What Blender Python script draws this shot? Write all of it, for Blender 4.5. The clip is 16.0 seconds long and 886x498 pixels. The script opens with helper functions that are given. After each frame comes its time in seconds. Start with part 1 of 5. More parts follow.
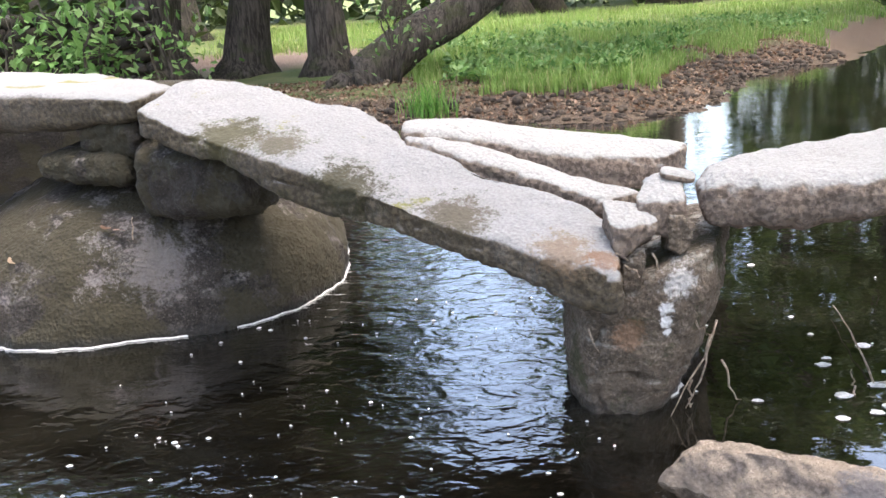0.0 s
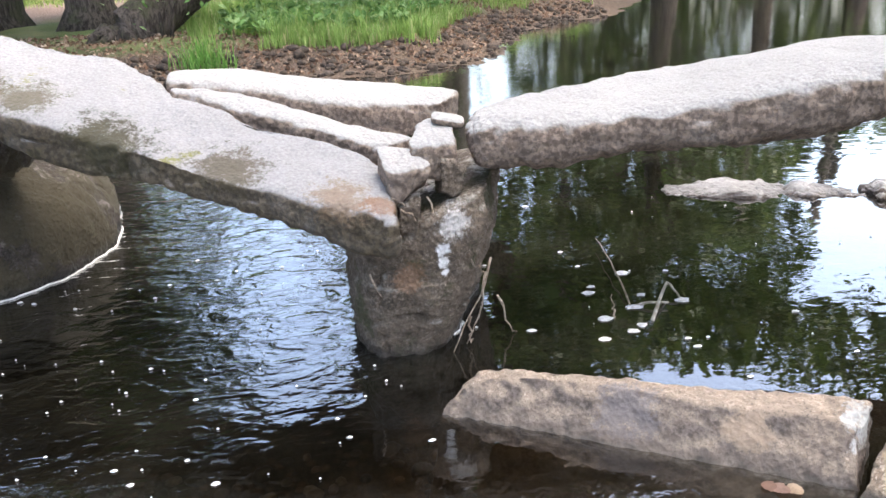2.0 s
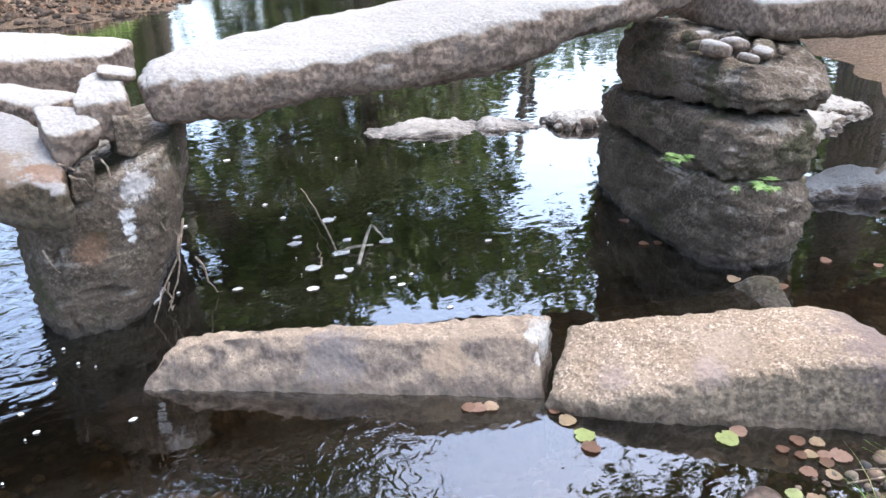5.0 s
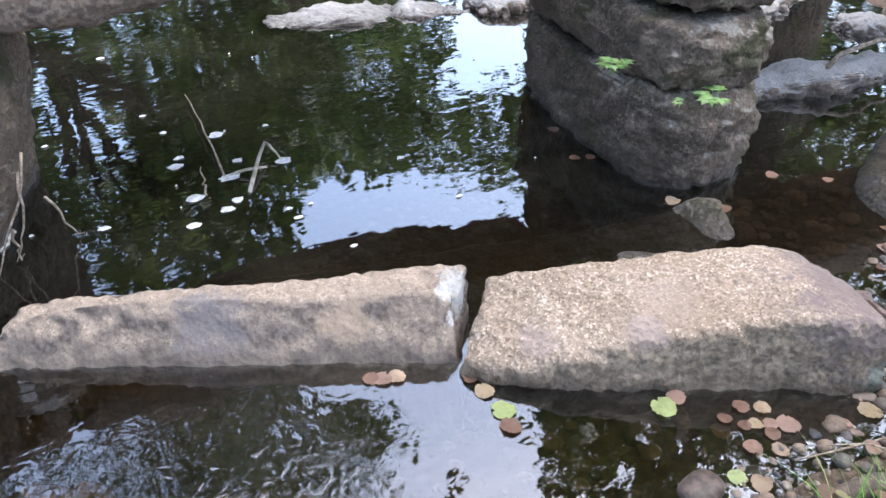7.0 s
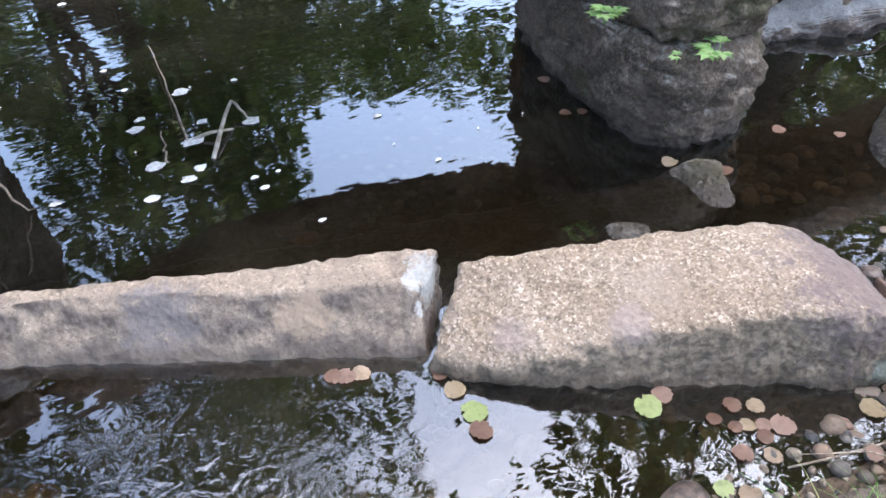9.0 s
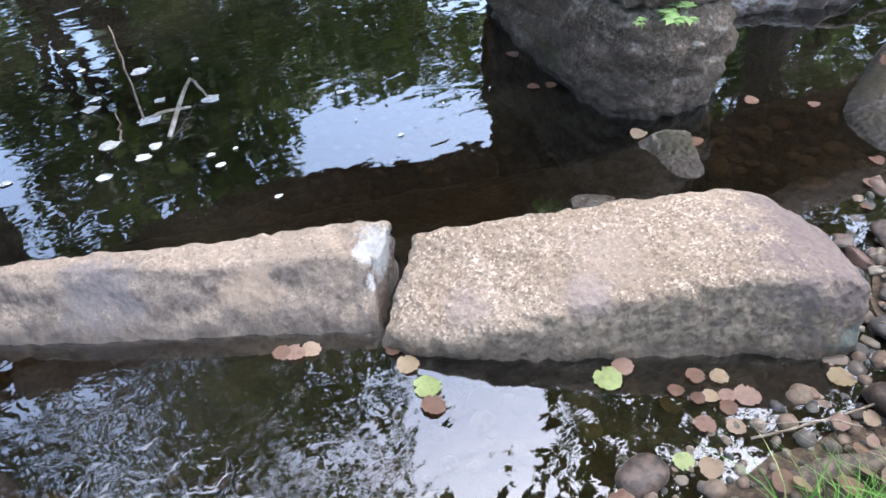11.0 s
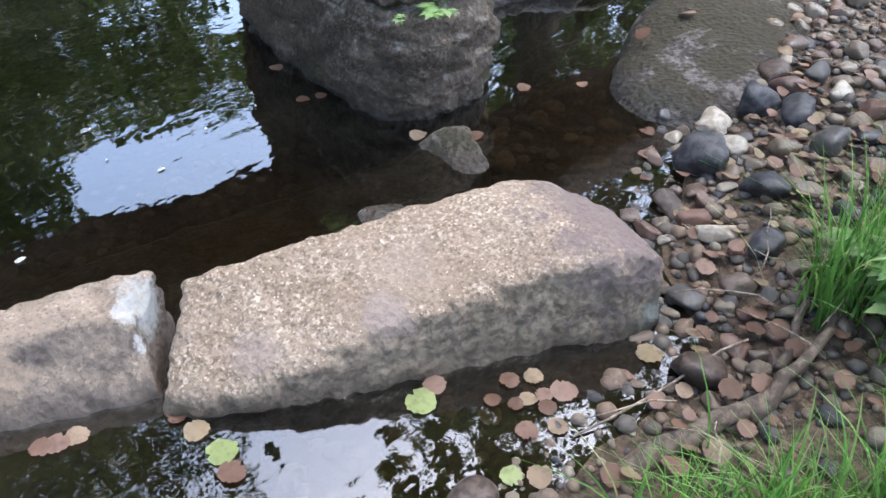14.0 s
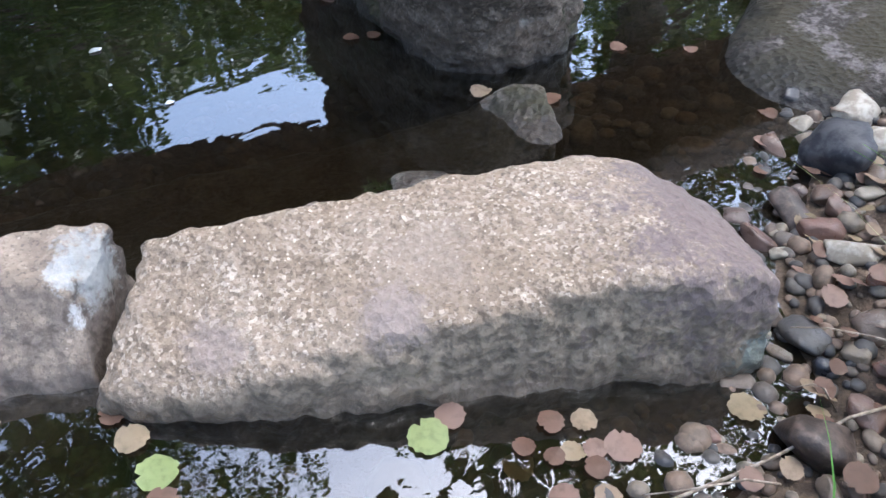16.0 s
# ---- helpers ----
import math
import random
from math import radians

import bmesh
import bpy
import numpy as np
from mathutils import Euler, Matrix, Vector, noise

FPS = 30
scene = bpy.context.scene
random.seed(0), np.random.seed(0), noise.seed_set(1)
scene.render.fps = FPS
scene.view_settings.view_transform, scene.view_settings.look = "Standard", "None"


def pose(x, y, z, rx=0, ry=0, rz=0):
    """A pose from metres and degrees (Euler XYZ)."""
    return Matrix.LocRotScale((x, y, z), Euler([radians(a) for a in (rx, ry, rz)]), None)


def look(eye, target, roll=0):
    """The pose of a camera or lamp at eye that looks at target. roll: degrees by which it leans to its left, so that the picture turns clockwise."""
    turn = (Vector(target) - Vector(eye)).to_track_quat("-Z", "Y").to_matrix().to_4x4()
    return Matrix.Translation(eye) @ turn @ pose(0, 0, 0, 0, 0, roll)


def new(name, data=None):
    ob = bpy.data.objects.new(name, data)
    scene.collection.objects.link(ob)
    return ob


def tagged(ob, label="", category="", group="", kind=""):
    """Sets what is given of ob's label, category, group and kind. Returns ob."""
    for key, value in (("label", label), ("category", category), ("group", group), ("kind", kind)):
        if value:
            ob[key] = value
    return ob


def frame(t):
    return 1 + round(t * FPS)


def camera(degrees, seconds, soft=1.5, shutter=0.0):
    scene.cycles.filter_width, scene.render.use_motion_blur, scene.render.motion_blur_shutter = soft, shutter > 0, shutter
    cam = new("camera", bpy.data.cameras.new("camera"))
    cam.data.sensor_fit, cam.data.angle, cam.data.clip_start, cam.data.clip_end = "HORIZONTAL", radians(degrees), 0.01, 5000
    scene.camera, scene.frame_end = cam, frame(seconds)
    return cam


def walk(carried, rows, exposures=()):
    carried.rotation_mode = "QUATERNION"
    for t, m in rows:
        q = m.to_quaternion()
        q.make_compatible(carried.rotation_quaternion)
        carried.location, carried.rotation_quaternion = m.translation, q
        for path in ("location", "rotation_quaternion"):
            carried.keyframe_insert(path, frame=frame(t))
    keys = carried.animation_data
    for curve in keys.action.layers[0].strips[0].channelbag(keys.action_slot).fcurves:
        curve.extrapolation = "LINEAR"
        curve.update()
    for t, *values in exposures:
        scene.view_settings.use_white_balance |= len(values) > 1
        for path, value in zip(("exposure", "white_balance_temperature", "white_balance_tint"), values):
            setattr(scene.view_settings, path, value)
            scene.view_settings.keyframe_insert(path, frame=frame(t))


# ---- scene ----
cam = camera(57.1, 16.0)
METRES, EYE, TILT, LEAN, TURN = 8.0, 1.5, 0.0, 0.0, 0.0
PATH = [
    (0, (0.233, 0.09, 1.603), (0.132, 1.995, 1.004), -3.6),
    (0.5, (0.234, 0.091, 1.602), (0.246, 1.996, 0.99), -2.5),
    (1, (0.266, 0.089, 1.592), (0.414, 1.982, 0.966), -2.1),
    (1.5, (0.286, 0.079, 1.583), (0.576, 1.944, 0.924), -2.1),
    (2, (0.3, 0.074, 1.563), (0.681, 1.902, 0.845), -2.1),
    (2.5, (0.31, 0.08, 1.569), (0.778, 1.865, 0.798), -2.0),
    (3, (0.336, 0.074, 1.568), (0.908, 1.814, 0.768), -1.6),
    (3.5, (0.342, 0.08, 1.563), (1.032, 1.771, 0.748), -1.0),
    (4, (0.364, 0.066, 1.558), (1.167, 1.706, 0.741), -0.5),
    (4.5, (0.372, 0.066, 1.558), (1.276, 1.649, 0.734), 0.0),
    (4.7, (0.39, 0.056, 1.557), (1.327, 1.618, 0.73), 0.2),
    (7, (0.788, 0.411, 1.555), (1.788, 1.728, 0.43), 1.3),
    (7.5, (0.838, 0.474, 1.559), (1.849, 1.723, 0.368), 1.8),
    (8, (0.873, 0.533, 1.584), (1.857, 1.753, 0.342), 1.6),
    (8.5, (0.932, 0.551, 1.585), (1.883, 1.762, 0.309), 1.1),
    (8.7, (0.981, 0.554, 1.586), (1.903, 1.786, 0.309), 0.6),
    (10.8, (1.139, 0.494, 1.482), (2.016, 1.746, 0.192), -1.1),
    (11, (1.14, 0.496, 1.479), (2.047, 1.729, 0.192), -0.7),
    (11.5, (1.159, 0.488, 1.465), (2.146, 1.652, 0.172), -0.0),
    (12, (1.182, 0.495, 1.457), (2.259, 1.563, 0.152), 0.4),
    (12.5, (1.197, 0.49, 1.45), (2.342, 1.494, 0.153), 0.7),
    (13, (1.209, 0.492, 1.449), (2.415, 1.436, 0.163), 0.9),
    (13.5, (1.215, 0.498, 1.455), (2.469, 1.411, 0.192), 1.4),
    (14, (1.299, 0.557, 1.386), (2.537, 1.488, 0.121), 0.8),
    (14.5, (1.39, 0.613, 1.313), (2.593, 1.571, 0.033), 1.1),
    (15, (1.476, 0.667, 1.249), (2.633, 1.65, -0.052), 2.8),
    (15.5, (1.565, 0.691, 1.178), (2.678, 1.715, -0.13), 2.4),
    (16, (1.638, 0.732, 1.113), (2.72, 1.774, -0.208), 2.5),
]
EXPOSURES = ((0.0, 2.58, 6150, 10), (4.5, 2.72, 5900, 10), (8.5, 2.6, 5550, 9), (11.0, 2.66, 5550, 9), (13.5, 2.48, 5550, 8), (16.0, 2.44, 5350, 8))
walk(cam, [(t, look(eye, target, roll)) for t, eye, target, roll in PATH], EXPOSURES)

from mathutils.bvhtree import BVHTree

# ---- world and sun ----
SUN_EL, SUN_AZ = 74.0, 108.0
world = bpy.data.worlds.new("sky")
scene.world = world
world.use_nodes = True
wn = world.node_tree
sky = wn.nodes.new("ShaderNodeTexSky")
sky.sky_type, sky.sun_disc = "NISHITA", False
sky.sun_elevation, sky.sun_rotation = radians(SUN_EL), radians(SUN_AZ)
sky.dust_density, sky.air_density, sky.ozone_density = 8.0, 1.2, 1.0
wn.links.new(sky.outputs[0], wn.nodes["Background"].inputs[0])
wn.nodes["Background"].inputs[1].default_value = 0.15
sun = new("sun", bpy.data.lights.new("sun", "SUN"))
sun.data.energy, sun.data.angle, sun.data.color = 0.4, radians(25), (1.0, 0.95, 0.88)
d = Vector((math.sin(radians(SUN_AZ)) * math.cos(radians(SUN_EL)), math.cos(radians(SUN_AZ)) * math.cos(radians(SUN_EL)), math.sin(radians(SUN_EL))))
sun.matrix_world = look(d * 40, (0, 0, 0))


# ---- materials ----
class Nodes:
    """A small wrapper to build a node material."""

    def __init__(self, name):
        self.mat = bpy.data.materials.new(name)
        self.mat.use_nodes = True
        self.tree = self.mat.node_tree
        self.bsdf = self.tree.nodes["Principled BSDF"]
        self.out = self.tree.nodes["Material Output"]
        self.pos = self.add("ShaderNodeNewGeometry").outputs["Position"]

    def add(self, kind, **values):
        node = self.tree.nodes.new(kind)
        for key, value in values.items():
            setattr(node, key, value)
        return node

    def put(self, socket, value):
        if isinstance(value, bpy.types.NodeSocket):
            self.tree.links.new(value, socket)
        elif isinstance(value, tuple) and len(value) == 3:
            socket.default_value = (*value, 1.0)
        else:
            socket.default_value = value

    def noise(self, scale, detail=5.0, rough=0.6, at=None, warp=0.0):
        node = self.add("ShaderNodeTexNoise")
        self.put(node.inputs["Vector"], at or self.pos)
        for key, value in (("Scale", scale), ("Detail", detail), ("Roughness", rough), ("Distortion", warp)):
            node.inputs[key].default_value = value
        return node.outputs["Fac"]

    def cells(self, scale, out="Distance", at=None):
        node = self.add("ShaderNodeTexVoronoi")
        self.put(node.inputs["Vector"], at or self.pos)
        node.inputs["Scale"].default_value = scale
        return node.outputs[out]

    def span(self, value, a, b, lo=0.0, hi=1.0):
        node = self.add("ShaderNodeMapRange", interpolation_type="SMOOTHSTEP")
        for key, v in zip(("Value", "From Min", "From Max", "To Min", "To Max"), (value, a, b, lo, hi)):
            self.put(node.inputs[key], v)
        return node.outputs[0]

    def mix(self, fac, a, b, kind="MIX"):
        node = self.add("ShaderNodeMix", data_type="RGBA", blend_type=kind)
        self.put(node.inputs["Factor"], fac)
        self.put(node.inputs[6], a)
        self.put(node.inputs[7], b)
        return node.outputs[2]

    def math(self, op, a, b=0.0):
        node = self.add("ShaderNodeMath", operation=op)
        self.put(node.inputs[0], a)
        self.put(node.inputs[1], b)
        return node.outputs[0]

    def axis(self, index, of=None):
        node = self.add("ShaderNodeSeparateXYZ")
        self.put(node.inputs[0], of or self.pos)
        return node.outputs[index]

    def up(self):
        return self.axis(2, self.add("ShaderNodeNewGeometry").outputs["Normal"])

    def bump(self, height, strength, distance):
        node = self.add("ShaderNodeBump")
        node.inputs["Strength"].default_value, node.inputs["Distance"].default_value = strength, distance
        self.put(node.inputs["Height"], height)
        return node.outputs[0]

    def random(self):
        return self.add("ShaderNodeObjectInfo").outputs["Random"]

    def island(self):
        return self.add("ShaderNodeNewGeometry").outputs["Random Per Island"]

    def ramp(self, fac, stops):
        node = self.add("ShaderNodeValToRGB")
        self.put(node.inputs[0], fac)
        el = node.color_ramp.elements
        while len(el) < len(stops):
            el.new(0.5)
        for e, (at, colour) in zip(el, stops):
            e.position, e.color = at, (*colour, 1.0)
        return node.outputs[0]

    def done(self, colour, rough=0.8, normal=None, spec=0.3):
        self.put(self.bsdf.inputs["Base Color"], colour)
        self.put(self.bsdf.inputs["Roughness"], rough)
        self.put(self.bsdf.inputs["Specular IOR Level"], spec)
        if normal is not None:
            self.put(self.bsdf.inputs["Normal"], normal)
        return self.mat


def stone(name, dark, mid, light, lichen_light=0.0, lichen_light_colour=(0.62, 0.61, 0.58), moss=0.0, moss_colour=(0.09, 0.085, 0.03), grain=1.0, wet=0.0, fleck=0.35, patches=(), flank=None, bump=0.016):
    """Weathered rock: stains, crystals, lichened tops painted lighter, darker sides and moss, with a dark wet band at
    the waterline.
    """
    n = Nodes(name)
    big, med, fine = n.noise(2.3, 6, 0.62, warp=0.6), n.noise(11, 6, 0.65), n.noise(70, 4, 0.7)
    colour = n.mix(n.span(big, 0.36, 0.64), dark, mid)
    colour = n.mix(n.span(med, 0.48, 0.68, 0, 0.6), colour, light)
    tone = n.ramp(n.axis(0, n.cells(120 * grain, "Color")), [(0, tuple(c * 0.45 for c in dark)), (0.3, dark), (0.55, mid), (0.8, light), (1, tuple(min(1, c * 1.55 + 0.04) for c in light))])
    colour = n.mix(n.span(n.noise(6, 4), 0.35, 0.65, 0.3 * fleck, 0.85 * fleck), colour, tone)
    crystals = n.span(n.cells(70 * grain), 0.10, 0.30, 1, 0)
    colour = n.mix(n.math("MULTIPLY", crystals, n.span(n.noise(55, 2), 0.52, 0.60, 0, fleck)), colour, tuple(min(1, c * 1.7 + 0.05) for c in light))
    specks = n.span(n.noise(130 * grain, 2, 0.5), 0.56, 0.66, 0, 0.55)
    colour = n.mix(specks, colour, tuple(c * 0.5 for c in dark))
    # tops paler by slope: lichened stone plus sky light put into the colour
    if lichen_light:
        where = n.math("MULTIPLY", n.span(n.up(), 0.25, 0.75), n.span(n.math("ADD", n.noise(5, 7, 0.68), n.math("MULTIPLY", n.noise(40, 3), 0.25)), 0.62 - 0.35 * lichen_light, 0.74 - 0.3 * lichen_light))
        colour = n.mix(n.math("MULTIPLY", where, 0.9), colour, n.mix(n.span(n.noise(90, 3), 0.4, 0.6), lichen_light_colour, tuple(c * 0.80 for c in lichen_light_colour)))
    if moss:
        where = n.span(n.math("ADD", n.noise(3.4, 5, 0.6, warp=0.4), n.math("MULTIPLY", n.noise(60, 3), 0.18)), 0.78 - 0.3 * moss, 0.86 - 0.3 * moss)
        colour = n.mix(where, colour, n.mix(n.noise(160, 2), moss_colour, tuple(c * 2.2 for c in moss_colour)))
    # sides browner and darker by slope: stain with some shade painted in
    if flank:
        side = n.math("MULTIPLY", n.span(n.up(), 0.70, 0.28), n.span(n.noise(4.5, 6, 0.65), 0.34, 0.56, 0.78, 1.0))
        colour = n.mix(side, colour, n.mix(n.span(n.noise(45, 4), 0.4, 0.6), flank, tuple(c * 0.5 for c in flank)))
    for x, y, z, radius, tint, cover in patches:
        gap = n.add("ShaderNodeVectorMath", operation="DISTANCE")
        n.put(gap.inputs[0], n.pos)
        gap.inputs[1].default_value = (x, y, z)
        edge = n.math("ADD", gap.outputs["Value"], n.math("ADD", n.math("MULTIPLY", n.math("SUBTRACT", n.noise(14, 6, 0.7), 0.5), radius * 2.4), n.math("MULTIPLY", n.math("SUBTRACT", n.noise(75, 3, 0.7), 0.5), radius * 1.6)))
        colour = n.mix(n.span(edge, radius * 0.45, radius * 1.1, cover, 0), colour, n.mix(n.noise(120, 3), tint, tuple(c * 1.8 for c in tint)))
    band = n.span(n.math("ADD", n.axis(2), n.math("MULTIPLY", n.noise(9, 4), 0.09)), 0.045, 0.12, 1, 0)
    colour = n.mix(n.math("MULTIPLY", band, 0.72), colour, tuple(c * 0.32 for c in dark))
    rough = n.span(band, 0, 1, 0.85 - 0.3 * wet, 0.35)
    height = n.math("ADD", n.math("MULTIPLY", med, 0.5), n.math("ADD", n.math("MULTIPLY", fine, 0.28), n.math("MULTIPLY", n.cells(45 * grain), 0.3)))
    return n.done(colour, rough, n.bump(height, 1.0, bump))


GRANITE = stone("weathered_granite", (0.11, 0.094, 0.08), (0.20, 0.184, 0.17), (0.29, 0.276, 0.265), lichen_light_colour=(0.235, 0.232, 0.23), lichen_light=0.8, moss=0.26, flank=(0.082, 0.064, 0.04), fleck=0.25,
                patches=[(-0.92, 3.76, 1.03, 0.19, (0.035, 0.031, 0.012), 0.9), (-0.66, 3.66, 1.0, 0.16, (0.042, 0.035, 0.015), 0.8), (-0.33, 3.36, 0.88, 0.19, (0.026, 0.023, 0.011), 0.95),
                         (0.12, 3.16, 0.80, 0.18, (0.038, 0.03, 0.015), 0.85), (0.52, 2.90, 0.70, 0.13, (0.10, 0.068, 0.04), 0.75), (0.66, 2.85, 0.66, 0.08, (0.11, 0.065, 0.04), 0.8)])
# nearly all of each top whitened; sky light is part of that tone
GRANITE_PLAIN = stone("bare_granite", (0.13, 0.105, 0.088), (0.235, 0.205, 0.18), (0.35, 0.325, 0.30), lichen_light=0.9, lichen_light_colour=(0.30, 0.292, 0.28), flank=(0.20, 0.152, 0.118), fleck=0.18)
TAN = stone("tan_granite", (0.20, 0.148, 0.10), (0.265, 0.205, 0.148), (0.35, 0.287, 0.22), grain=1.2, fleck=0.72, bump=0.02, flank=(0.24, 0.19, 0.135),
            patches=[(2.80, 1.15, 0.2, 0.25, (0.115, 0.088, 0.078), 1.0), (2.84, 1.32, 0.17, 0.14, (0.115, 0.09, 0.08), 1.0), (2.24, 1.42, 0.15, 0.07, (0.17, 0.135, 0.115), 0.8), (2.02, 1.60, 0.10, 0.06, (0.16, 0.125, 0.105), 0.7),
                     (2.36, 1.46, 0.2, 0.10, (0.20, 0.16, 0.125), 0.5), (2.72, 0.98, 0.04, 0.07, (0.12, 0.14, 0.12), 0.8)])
GREY_TAN = stone("grey_granite", (0.185, 0.143, 0.106), (0.24, 0.188, 0.14), (0.33, 0.265, 0.197), lichen_light=0.0, grain=1.1, flank=(0.15, 0.12, 0.098), bump=0.012, patches=[(1.90, 1.86, 0.17, 0.028, (0.27, 0.255, 0.23), 0.85), (1.888, 1.80, 0.11, 0.026, (0.32, 0.31, 0.295), 0.9), (1.96, 1.87, 0.13, 0.07, (0.20, 0.20, 0.19), 0.85), (1.62, 1.97, 0.10, 0.08, (0.20, 0.15, 0.105), 0.8), (1.32, 2.18, 0.10, 0.12, (0.10, 0.088, 0.084), 0.8), (1.875, 1.74, 0.05, 0.02, (0.34, 0.32, 0.28), 0.85)])
DARK = stone("dark_boulder_rock", (0.016, 0.013, 0.010), (0.036, 0.029, 0.023), (0.075, 0.062, 0.053), lichen_light=0.06, lichen_light_colour=(0.17, 0.15, 0.14), moss=0.85, moss_colour=(0.024, 0.02, 0.011), wet=0.15, bump=0.034,
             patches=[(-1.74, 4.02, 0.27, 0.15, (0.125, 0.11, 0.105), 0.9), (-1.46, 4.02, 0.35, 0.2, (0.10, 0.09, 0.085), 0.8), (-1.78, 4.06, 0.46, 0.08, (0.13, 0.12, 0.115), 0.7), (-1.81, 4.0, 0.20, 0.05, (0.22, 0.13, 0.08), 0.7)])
PIER = stone("pier_rock", (0.055, 0.042, 0.03), (0.12, 0.093, 0.068), (0.205, 0.168, 0.13), lichen_light=0.04, lichen_light_colour=(0.26, 0.24, 0.21), moss=0.5, moss_colour=(0.034, 0.031, 0.016), bump=0.034, patches=[(0.93, 2.90, 0.56, 0.07, (0.30, 0.29, 0.28), 0.8), (0.88, 2.87, 0.46, 0.028, (0.48, 0.47, 0.46), 1.0), (0.886, 2.87, 0.41, 0.026, (0.48, 0.47, 0.46), 1.0), (0.892, 2.87, 0.36, 0.018, (0.46, 0.45, 0.44), 1.0), (0.75, 2.88, 0.36, 0.07, (0.16, 0.09, 0.05), 0.5)])


def pebble_material():
    n = Nodes("pebble_stone")
    colour = n.ramp(n.random(), [(0, (0.026, 0.026, 0.03)), (0.25, (0.07, 0.064, 0.058)), (0.42, (0.15, 0.078, 0.055)), (0.62, (0.10, 0.073, 0.054)), (0.88, (0.16, 0.125, 0.088)), (1, (0.29, 0.255, 0.20))])
    colour = n.mix(n.span(n.noise(30, 5), 0.42, 0.62, 0, 0.6), colour, n.mix(0.55, colour, (0.05, 0.04, 0.03)))
    return n.done(colour, n.span(n.noise(12), 0.4, 0.6, 0.24, 0.6), n.bump(n.noise(90, 4), 0.4, 0.006), 0.4)


def gravel_material():
    n = Nodes("gravel_stone")
    colour = n.ramp(n.island(), [(0, (0.03, 0.03, 0.033)), (0.35, (0.09, 0.08, 0.07)), (0.6, (0.17, 0.115, 0.08)), (0.8, (0.14, 0.105, 0.075)), (1, (0.20, 0.17, 0.13))])
    colour = n.mix(n.span(n.noise(40, 4), 0.42, 0.62, 0, 0.5), colour, (0.05, 0.04, 0.03))
    return n.done(colour, 0.6, n.bump(n.noise(120, 3), 0.4, 0.004))


def ground_material():
    n = Nodes("stream_bed_and_banks")
    fine = n.noise(38, 6, 0.7)
    mud = n.mix(n.span(n.noise(1.7, 6), 0.38, 0.62), (0.035, 0.026, 0.017), (0.085, 0.06, 0.036))
    mud = n.mix(n.span(n.cells(16), 0.1, 0.5, 0.7, 0), mud, n.ramp(n.cells(16, "Color"), [(0, (0.03, 0.025, 0.02)), (0.5, (0.13, 0.085, 0.05)), (1, (0.19, 0.14, 0.085))]))
    soil = n.mix(n.span(fine, 0.4, 0.62), (0.055, 0.038, 0.026), (0.16, 0.115, 0.08))
    turf = n.mix(n.span(n.noise(0.8, 6), 0.4, 0.62), (0.085, 0.115, 0.035), (0.15, 0.165, 0.06))
    level = n.math("ADD", n.axis(2), n.math("MULTIPLY", n.noise(2.2, 5), 0.16))
    colour = n.mix(n.span(level, 0.02, 0.14), mud, soil)
    colour = n.mix(n.span(n.math("ADD", level, n.math("MULTIPLY", n.noise(1.1, 4), 0.12)), 0.40, 0.54), colour, turf)
    # a bare trodden path behind the trunks
    gap = n.add("ShaderNodeVectorMath", operation="DISTANCE")
    n.put(gap.inputs[0], n.pos)
    gap.inputs[1].default_value = (-4.6, 18.5, 0.4)
    bare = n.span(n.math("ADD", gap.outputs["Value"], n.math("MULTIPLY", n.noise(1.2, 5), 3.0)), 3.6, 5.2, 1, 0)
    colour = n.mix(bare, colour, n.mix(n.span(fine, 0.4, 0.62), (0.14, 0.10, 0.075), (0.30, 0.225, 0.175)))
    return n.done(colour, 0.85, n.bump(n.math("ADD", fine, n.cells(22)), 0.8, 0.03))


